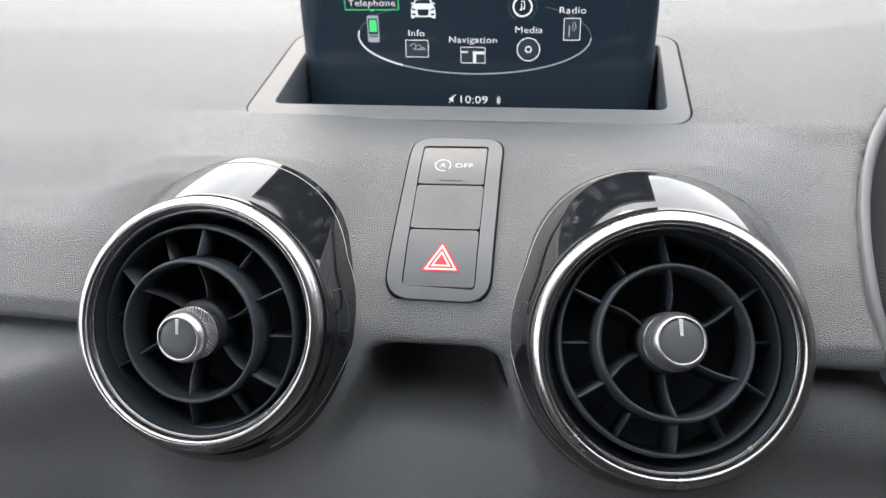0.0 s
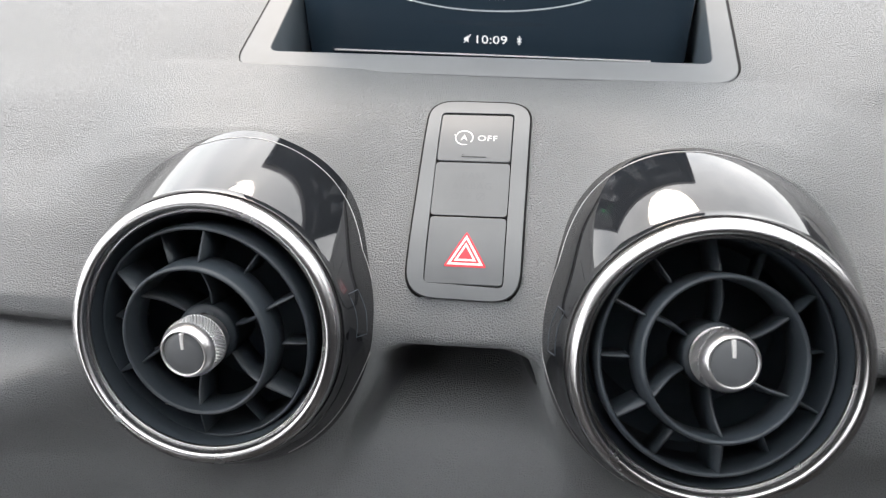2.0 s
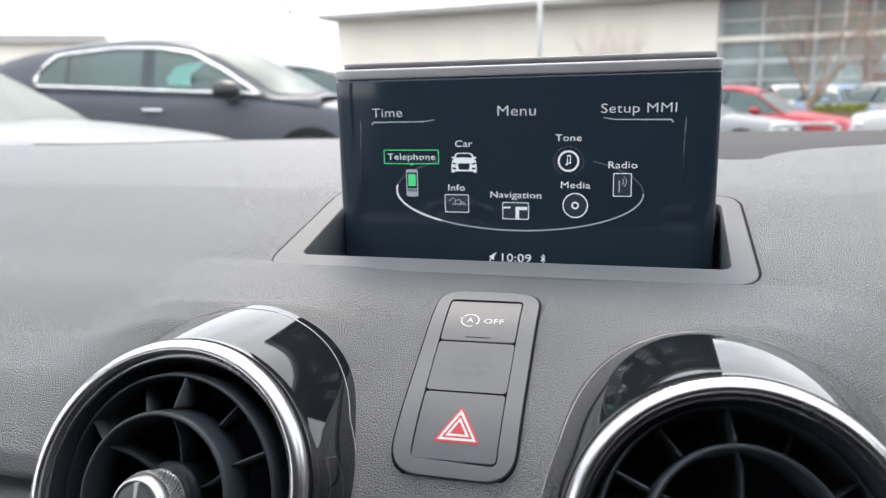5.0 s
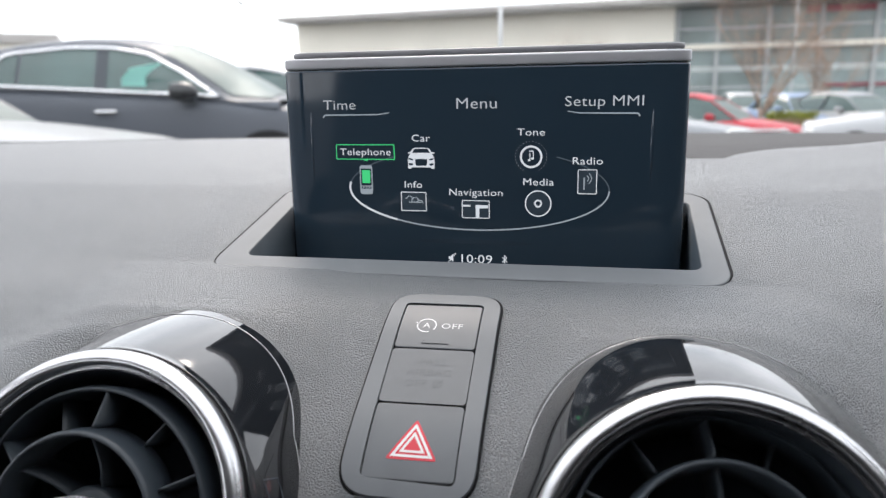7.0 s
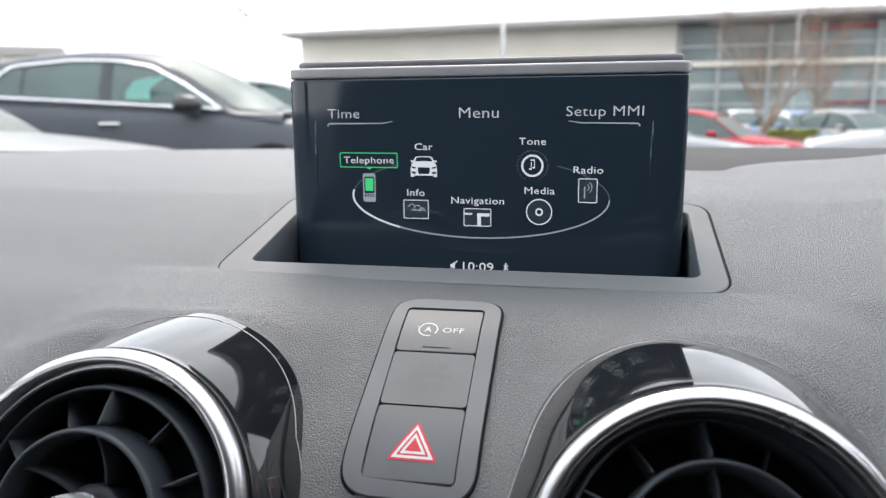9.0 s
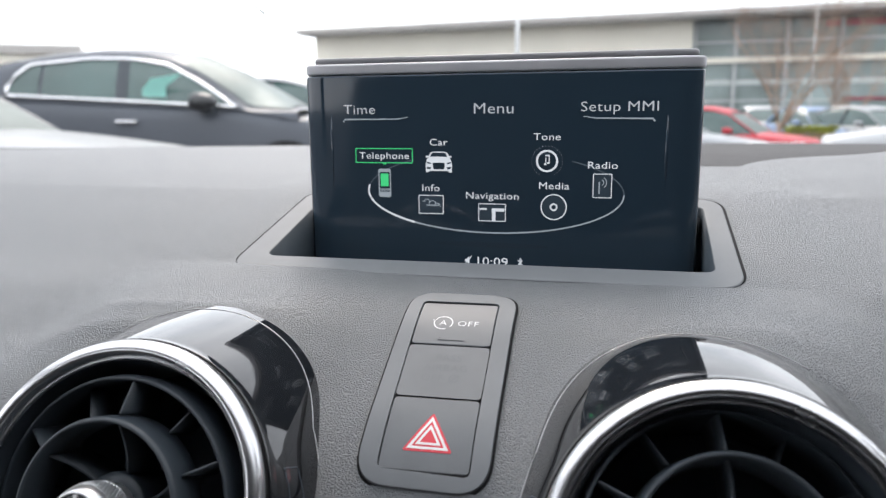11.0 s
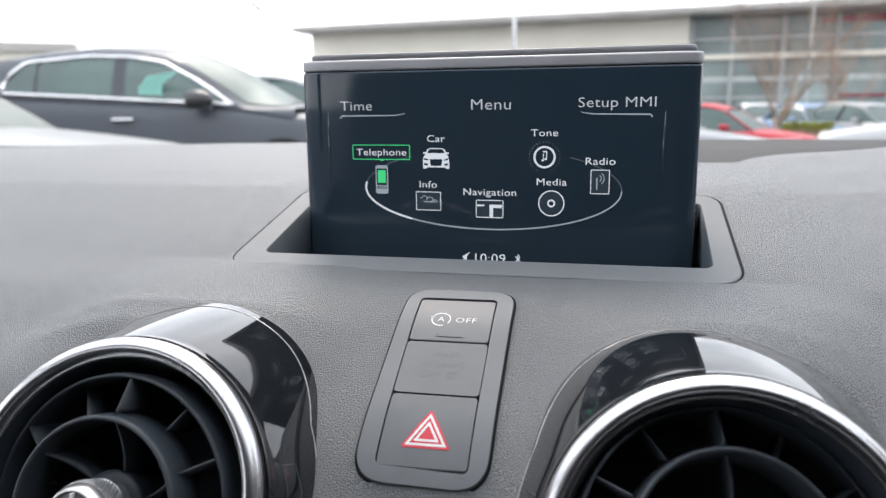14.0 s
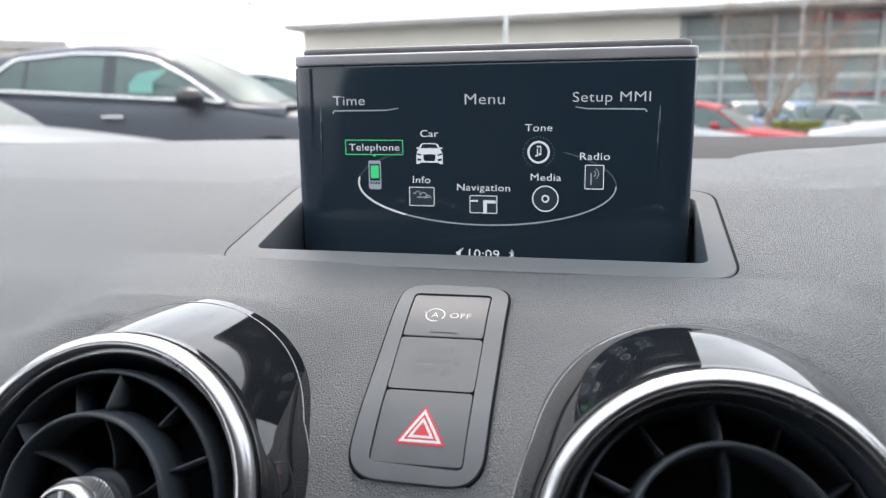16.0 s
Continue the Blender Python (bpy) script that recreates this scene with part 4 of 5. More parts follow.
# one panel for seats and tailgate; the rear window's light is blocked as well
shell("rear_blocker", "unseen black panel for rear seats and tailgate, rear window shut off too", "rear trim", box(1.6, 0.08, 1.42, (0, -2.04, 0.71)), CABIN)
shell("floor", "black cabin carpet", "floor", box(1.5, 2.7, 0.03, (0, -0.70, 0.22)), CABIN)
for s in (-1, 1):
    seat = thing("front_seat", "black cloth front seat with headrest", "seat", Matrix.Translation((s * 0.36, -0.85, 0.24)), group="front seats")
    part("runner", box(0.40, 0.46, 0.14, (0, 0.03, 0.06)), CABIN, seat, smooth=False)
    edges(part("cushion", box(0.50, 0.52, 0.22, (0, 0.05, 0.21)), CABIN, seat), 0.05, 4)
    edges(part("backrest", box(0.48, 0.16, 0.62, (0, -0.30, 0.58), pose(0, 0, 0, 14)), CABIN, seat), 0.05, 4)
    edges(part("headrest", box(0.26, 0.10, 0.18, (0, -0.40, 0.99), pose(0, 0, 0, 10)), CABIN, seat), 0.03, 4)

# ---- outdoors ----
bm = bmesh.new()
gx, gy = [-400, -120, -60, -40, -20, -10, -4, 0, 4, 10, 20, 40, 80, 400], [-300, -60, -20, -6, 0, 3, 6, 9, 12, 16, 20, 26, 40, 80, 200, 600]


def ground_z(y):
    return -0.55 * ease(7, 20, y)


rows = [[bm.verts.new((x, y, ground_z(y))) for x in gx] for y in gy]
for a, b in zip(rows, rows[1:]):
    for k in range(len(gx) - 1):
        bm.faces.new((a[k], a[k + 1], b[k + 1], b[k]))
shell("ground", "grey asphalt of the car park", "ground", bm, ASPHALT)


def build_car(name, label, m, body, length=4.3, width=1.78, height=1.46, belt=0.96, nose=0.72, hatch=0.2, group="parked cars", trim=True, wedge=0.03, mirrors=True):
    """A parked car, x forward from its middle, standing at z = 0."""
    car = thing(name, label, "car", m, group)
    L, W = length / 2, width / 2
    st = np.linspace(-L, L, 45)

    def top(x):
        t = x / L
        h = belt - 0.02 + wedge * (0.5 - t)
        if t > 0.42:
            h -= (belt - nose) * ((t - 0.42) / 0.58) ** 1.3
        if t < -0.85:
            h -= 0.12 * ((-t - 0.85) / 0.15) ** 2
        return h

    def half(x):
        t = abs(x / L)
        return W * (1 - 0.10 * t ** 3 - 0.22 * max(0, t - 0.86) / 0.14)

    bm = bmesh.new()
    secs = []
    for x in st:
        w, h = half(x), top(x)
        bot = 0.22 + (0.10 * max(0, abs(x / L) - 0.85) / 0.15)
        sec = [(-w * 0.86, bot), (-w * 0.97, bot + 0.10), (-w, bot + 0.30), (-w * 0.985, h - 0.14), (-w * 0.93, h - 0.04), (-w * 0.82, h), (-w * 0.4, h + 0.02),
               (w * 0.4, h + 0.02), (w * 0.82, h), (w * 0.93, h - 0.04), (w * 0.985, h - 0.14), (w, bot + 0.30), (w * 0.97, bot + 0.10), (w * 0.86, bot)]
        secs.append([bm.verts.new((x, y, z)) for y, z in sec])
    for a, b in zip(secs, secs[1:]):
        for k in range(len(a)):
            j = (k + 1) % len(a)
            bm.faces.new((a[k], a[j], b[j], b[k]))
    bm.faces.new(secs[0])
    bm.faces.new(secs[-1][::-1])
    part("body", bm, body, car)
    # greenhouse: belt line to roof line
    x_r, x_f = -L * (0.97 - hatch), L * 0.48
    r_r, r_f = x_r + (0.25 if hatch < 0.3 else 0.16) * L, L * 0.14

    def roof(t):
        return height - 0.015 - 0.16 * max(0, (0.35 - t) / 0.35) ** 2 * 0.8 - 0.13 * max(0, (t - 0.55) / 0.45) ** 2

    bm = bmesh.new()
    cols = []
    N = 18
    for k in range(N + 1):
        t = k / N
        xb, xt = x_r + (x_f - x_r) * t, r_r + (r_f - r_r) * t
        zt = roof(t)
        wb, wt = W * 0.90 * (1 - 0.10 * abs(2 * t - 1) ** 3), W * 0.68 * (1 - 0.10 * abs(2 * t - 1) ** 3)
        zb = top(xb) - 0.02
        cols.append([bm.verts.new(p) for p in ((xb, -wb, zb), ((xb + xt) / 2, -(wb + wt) / 2 - 0.015, (zb + zt) / 2), (xt, -wt, zt), (xt, wt, zt), ((xb + xt) / 2, (wb + wt) / 2 + 0.015, (zb + zt) / 2), (xb, wb, zb))])
    for a, b in zip(cols, cols[1:]):
        for i in range(5):
            bm.faces.new((a[i], a[i + 1], b[i + 1], b[i]))
    bm.faces.new(cols[0])
    front = [v.co.copy() for v in cols[-1]]
    part("window_glass", bm, CAR_GLASS, car, "dark tinted windows")
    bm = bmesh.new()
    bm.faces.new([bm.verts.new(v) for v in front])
    part("windscreen_glass", bm, CAR_SCREEN, car, "windscreen coloured pale for the sky's reflection")
    # roof skin
    bm = bmesh.new()
    cols = []
    for k in range(N + 1):
        t = k / N
        xt, zt = r_r - 0.03 + (r_f - r_r + 0.02) * t, roof(t)
        wt = W * 0.70 * (1 - 0.10 * abs(2 * t - 1) ** 3)
        cols.append([bm.verts.new((xt, wt * s, zt + dz)) for s, dz in ((-1.03, -0.03), (-1.0, 0.005), (-0.6, 0.03), (0.6, 0.03), (1.0, 0.005), (1.03, -0.03))])
    for a, b in zip(cols, cols[1:]):
        for i in range(5):
            bm.faces.new((a[i], a[i + 1], b[i + 1], b[i]))
    part("roof", bm, body, car)
    for s in (-1, 1):
        def side_at(t, u):
            xb, xt = x_r + (x_f - x_r) * t, r_r + (r_f - r_r) * t
            wb, wt = W * 0.90 * (1 - 0.10 * abs(2 * t - 1) ** 3), W * 0.68 * (1 - 0.10 * abs(2 * t - 1) ** 3)
            return Vector((xb + (xt - xb) * u, s * (wb + (wt - wb) * u + 0.03 * math.sin(math.pi * u) * 0.5 + 0.012), top(xb) - 0.02 + (roof(t) - top(xb) + 0.02) * u))
        part("front_pillar", wire([side_at(0.985, u) for u in np.linspace(0, 1, 8)], 0.019, 8), body, car)
        part("rear_pillar", wire([side_at(0.03, u) for u in np.linspace(0, 0.95, 8)], 0.05, 8), body, car)
        part("middle_pillar", wire([side_at(0.50 + 0.14 * u, u) for u in np.linspace(0.08, 0.90, 6)], 0.034, 8), VENT_DARK, car)
        if trim:
            loop = [side_at(t, 0.05) for t in np.linspace(0.10, 0.95, 14)] + [side_at(t, 0.94) for t in np.linspace(0.93, 0.10, 14)]
            loop.append(loop[0])
            part("window_trim", wire(loop, 0.019, 6), CAR_CHROME, car, "chrome window surround")
        mir = side_at(0.80, 0.10)
        if mirrors:
            shell_m = box(0.17, 0.20, 0.15, mir + Vector((0.0, s * 0.15, 0.03)))
            for v in shell_m.verts:
                if v.co.x > mir.x:
                    v.co.z = mir.z + 0.03 + (v.co.z - mir.z - 0.03) * 0.72
            door_mirror = edges(part("door_mirror", shell_m, body, car), 0.045, 4)
            part("mirror_foot", box(0.08, 0.14, 0.04, mir + Vector((0.0, s * 0.05, -0.03))), VENT_DARK, door_mirror, smooth=False)
        for t in (0.16, 0.55):
            q = side_at(t, 0.0)
            edges(part("door_handle", box(0.20, 0.03, 0.03, (q.x, s * W * 0.985, belt - 0.13)), CAR_CHROME, car), 0.01, 2)
        for x in (-L * 0.60, L * 0.62):
            wheel = part("wheel", moved(lathe([(0.20, 0.10), (0.29, 0.11), (0.32, 0.08), (0.32, -0.08), (0.29, -0.11), (0.20, -0.10)], 28, True), Matrix.Translation((x, s * (W - 0.10), 0.32)) @ pose(0, 0, 0, 90)), TYRE, car, "black tyre")
            part("rim", moved(lathe([(0.0, 0.06), (0.06, 0.075), (0.20, 0.095), (0.215, 0.10)], 20), Matrix.Translation((x, s * (W - 0.10), 0.32)) @ pose(0, 0, 0, -90 * s)), ALLOY, wheel, "alloy rim")
        lamp = bmesh.new()
        bmesh.ops.create_uvsphere(lamp, u_segments=12, v_segments=8, radius=1)
        part("headlight", moved(lamp, Matrix.Translation((L * 0.92, s * W * 0.66, nose - 0.14)) @ Matrix.Diagonal((0.12, 0.16, 0.06, 1))), PALE_METAL, car)
    return car


GREY_PAINT, RED_PAINT = paint("dark_grey_paint", (0.082, 0.091, 0.108), 0.0, 0.3), paint("red_paint", (0.42, 0.02, 0.035))
WHITE_PAINT, SILVER_PAINT = paint("white_paint", (0.42, 0.43, 0.44)), paint("silver_paint", (0.26, 0.275, 0.29))
PEARL_PAINT = paint("pearl_white_paint", (0.25, 0.255, 0.26))
BLACK_PAINT, BLUE_PAINT = paint("black_paint", (0.02, 0.022, 0.025)), paint("blue_paint", (0.20, 0.28, 0.42))


def park(x, y, yaw):
    return Matrix.Translation((x, y, ground_z(y))) @ pose(0, 0, 0, 0, 0, yaw)




def build_saloon(m, body):
    """The dark saloon with its arched roof; x forward from its middle, standing at z = 0."""
    car = thing("parked_car", "dark grey saloon with arched chrome window surround", "car", m, "parked cars")

    def belt(x):
        """Height of the shoulder, bonnet and boot edge."""
        if x < 1.0:
            return 1.015 + 0.058 * (1.0 - x) - 0.13 * max(0.0, -1.5 - x) - 0.5 * max(0.0, -2.1 - x)
        return 1.015 - 0.17 * (x - 1.0) - 0.22 * max(0.0, x - 1.75) ** 2 * 2.2

    def wide(x):
        return 0.90 * (1 - 0.05 * abs(x / 2.3) ** 3 - 0.26 * max(0.0, abs(x) - 1.9) ** 1.5)

    rail_x = [-1.95, -1.6, -1.3, -0.9, -0.4, 0.0, 0.32, 0.62, 0.86, 1.08]
    rail_z = [1.200, 1.340, 1.430, 1.510, 1.560, 1.552, 1.495, 1.335, 1.180, 1.015]
    crown_x = [-2.1, -1.5, -1.0, -0.4, 0.1, 0.5, 0.9, 1.25, 1.55]
    crown_z = [1.22, 1.47, 1.58, 1.635, 1.625, 1.560, 1.385, 1.185, 0.985]

    def rail(x):
        return max(belt(x) + 0.004, float(np.interp(x, rail_x, rail_z)))

    def crown(x):
        return max(rail(x) + 0.004, float(np.interp(x, crown_x, crown_z)))

    def rail_y(x):
        return 0.80 - 0.20 * min(1.0, (rail(x) - belt(x)) / 0.44)

    # lower body
    bm, secs = bmesh.new(), []
    for x in np.linspace(-2.35, 2.32, 61):
        w, h = wide(x), belt(x)
        low = 0.24 + 0.12 * max(0.0, abs(x) - 2.0) / 0.3
        sec = [(w * 0.86, low), (w * 0.97, low + 0.08), (w * 0.985, low + 0.22), (w, 0.66 if h > 0.8 else h - 0.14), (w * 0.965, h - 0.13), (w * 0.955, h - 0.07), (w * 0.91, h), (w * 0.6, h + 0.035), (0.0, h + 0.05)]
        ring = [(-y, z) for y, z in sec] + [(y, z) for y, z in sec[-2::-1]]
        secs.append([bm.verts.new((x, y, z)) for y, z in ring])
    for a, b in zip(secs, secs[1:]):
        for k in range(len(a)):
            j = (k + 1) % len(a)
            bm.faces.new((a[k], a[j], b[j], b[k]))
    bm.faces.new(secs[0])
    bm.faces.new(secs[-1][::-1])
    part("body", bm, body, car)

    # cabin shell: sides leaning in to the rail, and a crowned top
    def side_point(x, u, s, out=0.0):
        z0, z1, y1 = belt(x), rail(x), rail_y(x)
        return Vector((x, s * (0.83 + (y1 - 0.83) * u + 0.02 * math.sin(math.pi * u) + out), z0 + (z1 - z0) * u))

    def top_point(x, f, out=0.0):
        z1 = rail(x)
        return Vector((x, f * rail_y(x), z1 + (crown(x) - z1) * (1 - f * f) + out))

    bm, secs = bmesh.new(), []
    for x in np.linspace(-2.05, 1.53, 70):
        ring = [side_point(x, u, -1) for u in (0.0, 0.35, 0.7, 1.0)] + [top_point(x, f) for f in (-0.9, -0.6, -0.3, 0.0, 0.3, 0.6, 0.9)] + [side_point(x, u, 1) for u in (1.0, 0.7, 0.35, 0.0)]
        secs.append([bm.verts.new(p) for p in ring])
    for a, b in zip(secs, secs[1:]):
        for k in range(len(a) - 1):
            bm.faces.new((a[k], a[k + 1], b[k + 1], b[k]))
    part("cabin_shell", bm, body, car)

    def sheet(rows):
        bm = bmesh.new()
        v = [[bm.verts.new(p) for p in r] for r in rows]
        for a, b in zip(v, v[1:]):
            for k in range(len(a) - 1):
                bm.faces.new((a[k], a[k + 1], b[k + 1], b[k]))
        return bm

    part("windscreen_glass", sheet([[top_point(x, f, 0.010) for f in np.linspace(-0.93, 0.93, 11)] for x in np.linspace(0.46, 1.44, 16)]), CAR_SCREEN, car, "windscreen with the sky's reflection put in as pale colour")
    part("rear_glass", sheet([[top_point(x, f, 0.010) for f in np.linspace(-0.85, 0.85, 9)] for x in np.linspace(-1.85, -1.25, 9)]), CAR_GLASS, car, "dark rear window")

    def low_u(x):
        return 0.035 / max(0.05, rail(x) - belt(x))

    def high_u(x):
        return 1 - 0.055 / max(0.06, rail(x) - belt(x))

    for s in (-1, 1):
        for x0, x1 in ((-1.12, -0.84), (-0.81, -0.13), (-0.03, 0.93)):
            rows = []
            for x in np.linspace(x0, x1, 22):
                a, b = low_u(x), max(low_u(x) + 0.02, high_u(x))
                if x < -0.84:
                    b = a + (b - a) * (0.35 + 0.65 * ease(-1.12, -0.95, x))
                rows.append([side_point(x, a + (b - a) * t, s, 0.008) for t in np.linspace(0, 1, 6)])
            part("window_pane", sheet(rows), CAR_GLASS, car, "dark tinted side window")
        part("middle_pillar", sheet([[side_point(x, low_u(x) + (high_u(x) - low_u(x)) * t, s, 0.012) for t in np.linspace(0, 1, 6)] for x in (-0.135, -0.08, -0.025)]), VENT_DARK, car, "black pillar between the side windows")
        line = [side_point(x, low_u(x), s, 0.014) for x in np.linspace(-1.12, 0.99, 30)]
        line += [side_point(x, max(low_u(x), high_u(x)), s, 0.014) for x in np.linspace(0.97, -0.95, 30)]
        line += [side_point(-1.06, 0.72 * high_u(-1.06), s, 0.014), side_point(-1.12, 0.36, s, 0.014), line[0]]
        part("window_trim", wire(line, 0.021, 6), CAR_CHROME, car, "chrome window surround")
        cup = bmesh.new()
        bmesh.ops.create_uvsphere(cup, u_segments=16, v_segments=10, radius=1)
        for v in cup.verts:
            v.co.x = max(v.co.x, -0.55)
        door_mirror = part("door_mirror", moved(cup, Matrix.Translation((0.70, s * 1.00, 1.10)) @ Matrix.Diagonal((0.15, 0.13, 0.085, 1))), BLACK_PAINT, car, "dark door mirror")
        part("mirror_foot", box(0.10, 0.16, 0.05, (0.74, s * 0.88, 1.02)), VENT_DARK, door_mirror, smooth=False)
        for x in (-0.02, -0.98):
            edges(part("door_handle", box(0.20, 0.035, 0.035, (x, s * 0.90, 0.925 - 0.05 * x)), CAR_CHROME, car, "chrome door handle"), 0.012, 2)
        for x in (-1.42, 1.42):
            part("wheel_arch", moved(lathe([(0.0, 0.012), (0.37, 0.012), (0.385, 0.0), (0.385, -0.06)], 32), Matrix.Translation((x, s * 0.895, 0.36)) @ pose(0, 0, 0, -90 * s)), GAP, car, "dark wheel arch")
            wheel = part("wheel", moved(lathe([(0.21, 0.10), (0.30, 0.11), (0.33, 0.08), (0.33, -0.08), (0.30, -0.11), (0.21, -0.10)], 28, True), Matrix.Translation((x, s * 0.83, 0.33)) @ pose(0, 0, 0, 90)), TYRE, car, "black tyre")
            part("rim", moved(lathe([(0.0, 0.07), (0.06, 0.085), (0.20, 0.105), (0.22, 0.11)], 20), Matrix.Translation((x, s * 0.83, 0.33)) @ pose(0, 0, 0, -90 * s)), ALLOY, wheel, "alloy rim")
        lamp = bmesh.new()
        bmesh.ops.create_uvsphere(lamp, u_segments=12, v_segments=8, radius=1)
        part("headlight", moved(lamp, Matrix.Translation((2.16, s * 0.62, 0.66)) @ Matrix.Diagonal((0.14, 0.18, 0.07, 1))), PALE_METAL, car, "clear headlight")
    return car


SALOON = park(-4.75, 6.5, 16)
build_saloon(SALOON, GREY_PAINT)
note = part("paper_sheet", prism([(0.0, -0.15), (0.20, -0.19), (0.24, 0.04), (0.40, 0.16), (0.12, 0.12), (0.02, 0.02)], 0, 0.004), PAPER, smooth=False)
note.matrix_world = SALOON @ Matrix.Translation((0.10, -0.815, 1.20)) @ pose(0, 0, 0, 108)
tagged(note, "mint green sheet hung inside the side window", "paper")
build_car("parked_car", "silver white car parked close by", park(-4.40, 2.95, 12), PEARL_PAINT, 4.1, 1.74, 1.45, 0.93, 0.80, 0.12, trim=False, mirrors=False)
build_car("parked_car", "pale car behind the dark saloon", park(-5.0, 10.4, 6), WHITE_PAINT, 4.2, 1.75, 1.58, 0.97, 0.8, 0.1, trim=False)
build_car("parked_car", "red hatchback parked in the row", park(1.7, 17.0, -22), RED_PAINT, 3.9, 1.70, 1.45, 0.92, 0.78, 0.08, trim=False)
build_car("parked_car", "white hatchback parked far off", park(4.3, 30.0, -88), WHITE_PAINT, 4.0, 1.74, 1.48, 0.95, 0.8, 0.08, trim=False)
build_car("parked_car", "blue-grey hatchback parked far off", park(5.3, 25.5, -70), BLUE_PAINT, 4.0, 1.74, 1.46, 0.95, 0.8, 0.08, trim=False)
build_car("parked_car", "silver estate car parked by the hedge", park(6.5, 24.0, -60), SILVER_PAINT, 4.4, 1.78, 1.48, 0.95, 0.8, 0.05, trim=False)
build_car("parked_car", "white car with a low bonnet", park(4.95, 13.0, 165), WHITE_PAINT, 4.1, 1.74, 1.42, 0.9, 0.75, 0.1, trim=False)
build_car("parked_car", "pale silver car beside the red one", park(0.2, 14.6, -15), SILVER_PAINT, 4.2, 1.74, 1.35, 0.85, 0.7, 0.1, trim=False)

# the showroom: a long cream wall under a flat eaves, and a glazed end
house = thing("showroom_building", "cream rendered showroom with flat eaves and a glazed end", "building", Matrix.Translation((2.3, 40.0, -0.55)) @ pose(0, 0, 0, 0, 0, -4.5))


def block(name, sx, sy, sz, at, mat, parent, label=""):
    return part(name, box(sx, sy, sz, at), mat, parent, label, smooth=False)


block("wall", 21.4, 8.0, 5.7, (-10.8, 4.0, 2.85), RENDER, house, "plain cream wall")
block("roof", 32.6, 9.6, 0.24, (-5.4, 3.6, 5.86), ROOF_METAL, house, "flat grey roof")
block("fascia", 32.9, 0.5, 0.24, (-5.4, -1.45, 5.885), ROOF_METAL, house, "grey eaves board")
block("soffit", 32.6, 2.0, 0.05, (-5.4, -0.45, 5.735), PALE_METAL, house)
block("glazed_core", 16.0, 7.0, 5.6, (8.1, 4.4, 2.8), CABIN, house, "dark showroom interior")
BAY = 2.355
for k in range(7):
    x = 0.79 + BAY * k
    for j, (z, h) in enumerate(((1.80, 3.56), (4.77, 1.80))):
        w = part("window", box(BAY - 0.16, 0.06, h, (x, 0.6, z)), OFFICE_GLASS, house, smooth=False)
        for d in ((0.48, 0.76) if j == 0 else (0.42,)):
            part("glazing_bar", box(BAY - 0.16, 0.08, 0.06, (x, 0.56, z + h * d - h / 2)), PALE_METAL, w, smooth=False)
    block("frosted_band", BAY - 0.16, 0.03, 0.24, (x, 0.545, 2.62), FROSTED, house, "pale frosted band on the glass")
block("floor_band", 16.2, 0.30, 0.26, (8.0, 0.40, 3.73), RENDER, house, "pale floor band")
block("sign_band", 3.05, 0.12, 0.34, (7.5, 0.46, 5.36), RED_SIGN, house, "dark red sign band")
block("sign_band", 5.2, 0.10, 0.14, (9.6, 0.47, 1.78), RED_SIGN, house, "dark red window band")
for k in range(8):
    block("column", 0.20, 0.22, 5.6, (0.04 if k == 0 else -0.385 + BAY * k, 0.44, 2.8), COLUMN_METAL, house)
far_house = thing("distant_building", "low pale building far across the yard", "building", Matrix.Translation((-33.8, 28.3, -0.55)) @ pose(0, 0, 0, 0, 0, 38))
block("wall", 14, 6, 4.2, (0, 0, 2.1), RENDER, far_house)
block("roof", 14.6, 6.6, 0.4, (0, 0, 4.4), ROOF_METAL, far_house)

post = thing("street_lamp", "slim grey lamp post in the car park", "street lamp", Matrix.Translation((-4.9, 29.4, -0.55)))
part("pole", wire([(0, 0, 0), (0, 0, 4.0), (0, 0, 8.0)], [0.10, 0.085, 0.06], 10), PALE_METAL, post)
part("lamp_head", box(0.7, 0.25, 0.12, (0.3, 0, 8.0)), PALE_METAL, post, smooth=False)
post2 = copy_thing(post, Matrix.Translation((6.3, 32.0, -0.55)) @ Matrix.Diagonal((0.4, 0.4, 1.0, 1.0)))

# bare tree


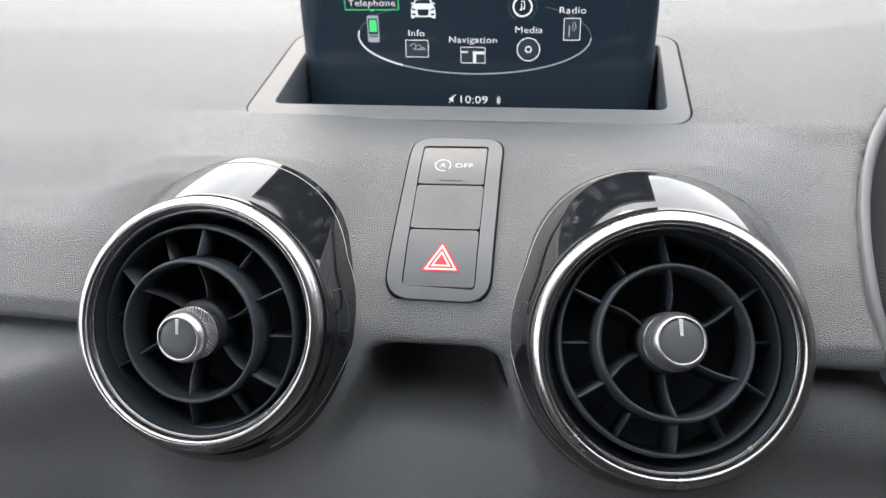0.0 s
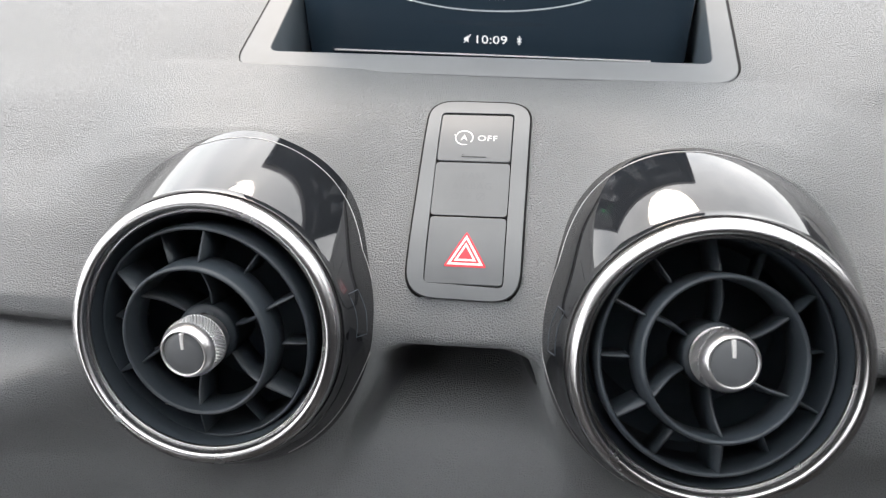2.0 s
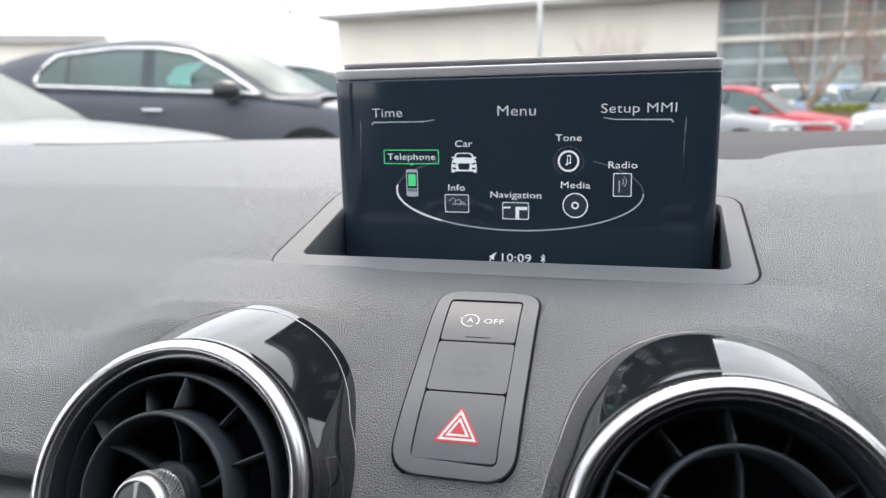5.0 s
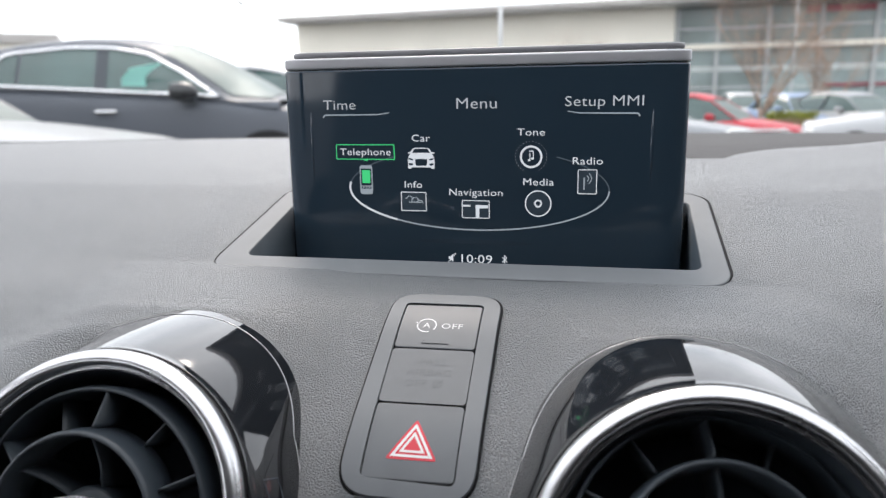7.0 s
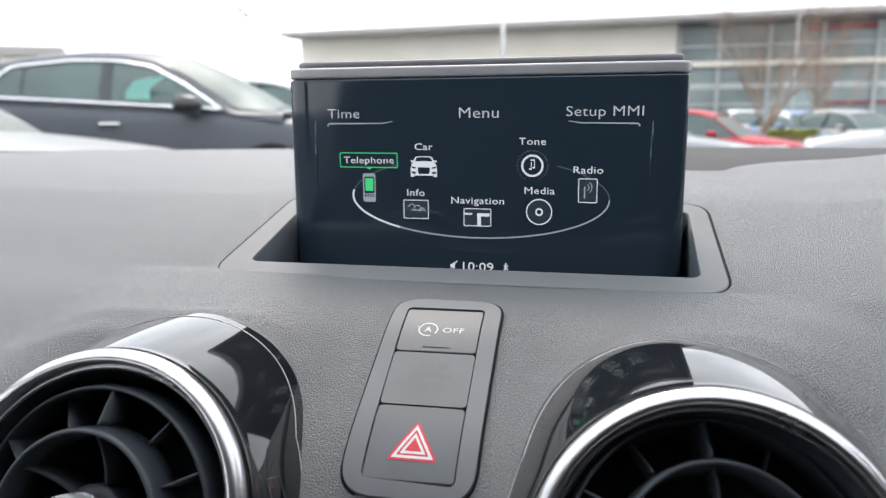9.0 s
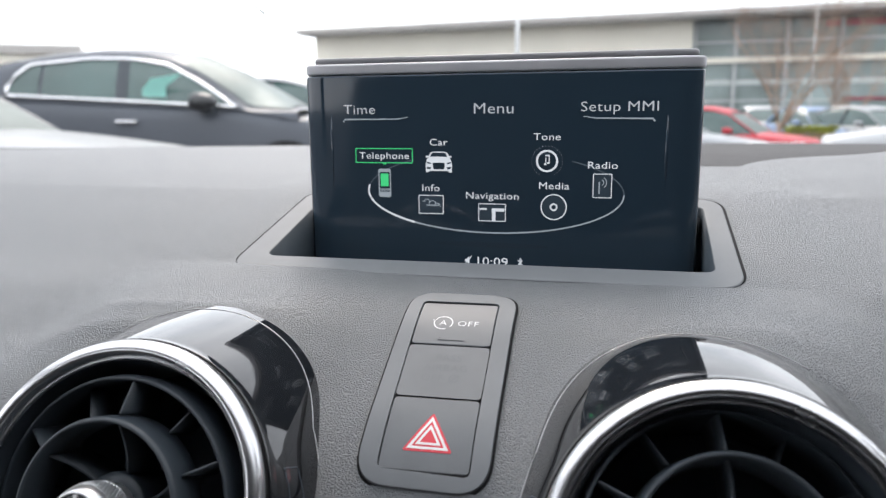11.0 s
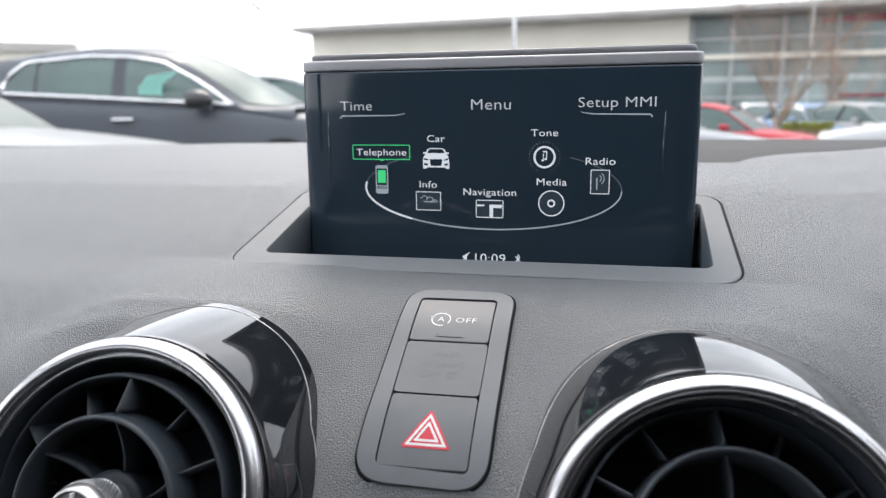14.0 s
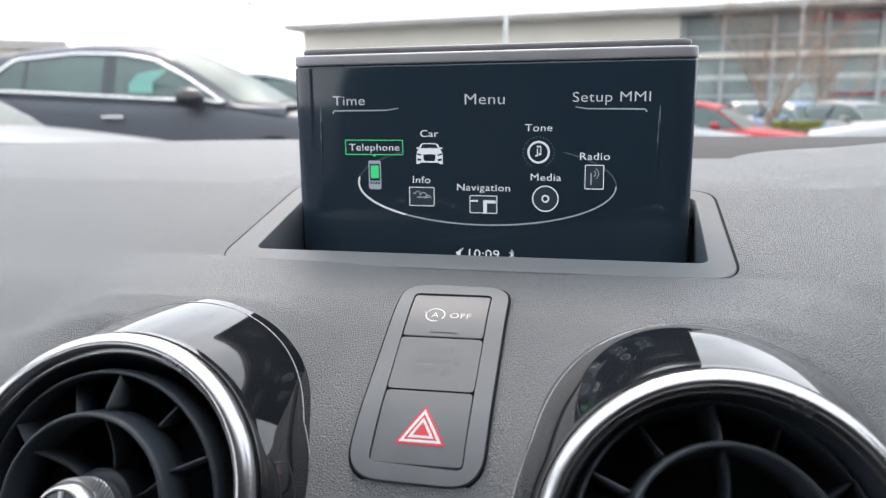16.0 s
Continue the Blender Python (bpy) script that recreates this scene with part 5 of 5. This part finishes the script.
def bare_tree(m, height, seed, fine=4):
    rnd = random.Random(seed)
    tree = thing("tree", "bare winter tree with a pale reddish bark", "tree", m)
    trunk, limbs, twigs = [], [], []

    def grow(p, d, length, r, level):
        pts, rad = [p], [r]
        for k in range(4):
            d = (d + Vector((rnd.uniform(-1, 1), rnd.uniform(-1, 1), rnd.uniform(-0.2, 0.5))) * 0.14).normalized()
            p = p + d * length / 4
            pts.append(p)
            rad.append(r * (1 - 0.14 * (k + 1)))
        (trunk, limbs, twigs)[min(level, 2)].append(wire(pts, rad, 7 if level < 2 else 4))
        if level < fine:
            for k in range(5 if level else 6):
                t = rnd.randint(1, 4) if level else rnd.randint(3, 4)
                side = Vector((rnd.uniform(-1, 1), rnd.uniform(-1, 1), rnd.uniform(0.2, 0.9) if level else rnd.uniform(1.2, 2.4))).normalized()
                reach = length * rnd.uniform(0.55, 0.78) if level else length * rnd.uniform(2.0, 2.8)
                grow(pts[t], (d * (0.8 if level else 0.1) + side).normalized(), reach, rad[t] * (0.55 if level else 0.62), level + 1)

    grow(Vector((0, 0, 0)), Vector((0, 0, 1)), height * 0.17, 0.12, 0)
    part("trunk", merged(*trunk), BARK, tree)
    part("limbs", merged(*limbs), BARK, tree)
    tagged(part("twigs", merged(*twigs), BARK, tree), kind="stuff")
    return tree


bare_tree(Matrix.Translation((3.9, 23.0, -0.55)), 6.4, 3, 5)
bare_tree(Matrix.Translation((-3.0, 35.0, -0.55)), 5.0, 8)
bare_tree(Matrix.Translation((6.6, 27.5, -0.55)), 5.0, 12)

hedge = thing("hedge", "low clipped green hedge along the parking row", "hedge", Matrix.Translation((4.15, 20.6, ground_z(20.6))))
rnd = random.Random(5)
bm = bmesh.new()
for k in range(2600):
    p = Vector((rnd.uniform(-0.58, 0.58), rnd.uniform(-0.35, 0.35), 1.0 - 0.95 * rnd.random() ** 1.6))
    a, b = Vector((rnd.uniform(-1, 1), rnd.uniform(-1, 1), rnd.uniform(-1, 1))).normalized() * 0.05, Vector((rnd.uniform(-1, 1), rnd.uniform(-1, 1), rnd.uniform(-1, 1))).normalized() * 0.03
    bm.faces.new([bm.verts.new(q) for q in (p - a, p + b, p + a, p - b)])
tagged(part("leaves", bm, HEDGE, hedge, smooth=False), kind="stuff")
part("stems", box(1.0, 0.5, 0.84, (0, 0, 0.43)), BARK, hedge, smooth=False)
rail = thing("hoop_rail", "low white tubular hoop barrier", "barrier", Matrix.Translation((2.08, 12.5, ground_z(12.5))))
part("hoop", wire([(-0.48, 0, 0), (-0.48, 0, 0.50), (-0.46, 0, 0.57), (-0.40, 0, 0.61), (0.40, 0, 0.61), (0.46, 0, 0.57), (0.48, 0, 0.50), (0.48, 0, 0)], 0.036, 8), PALE_METAL, rail)
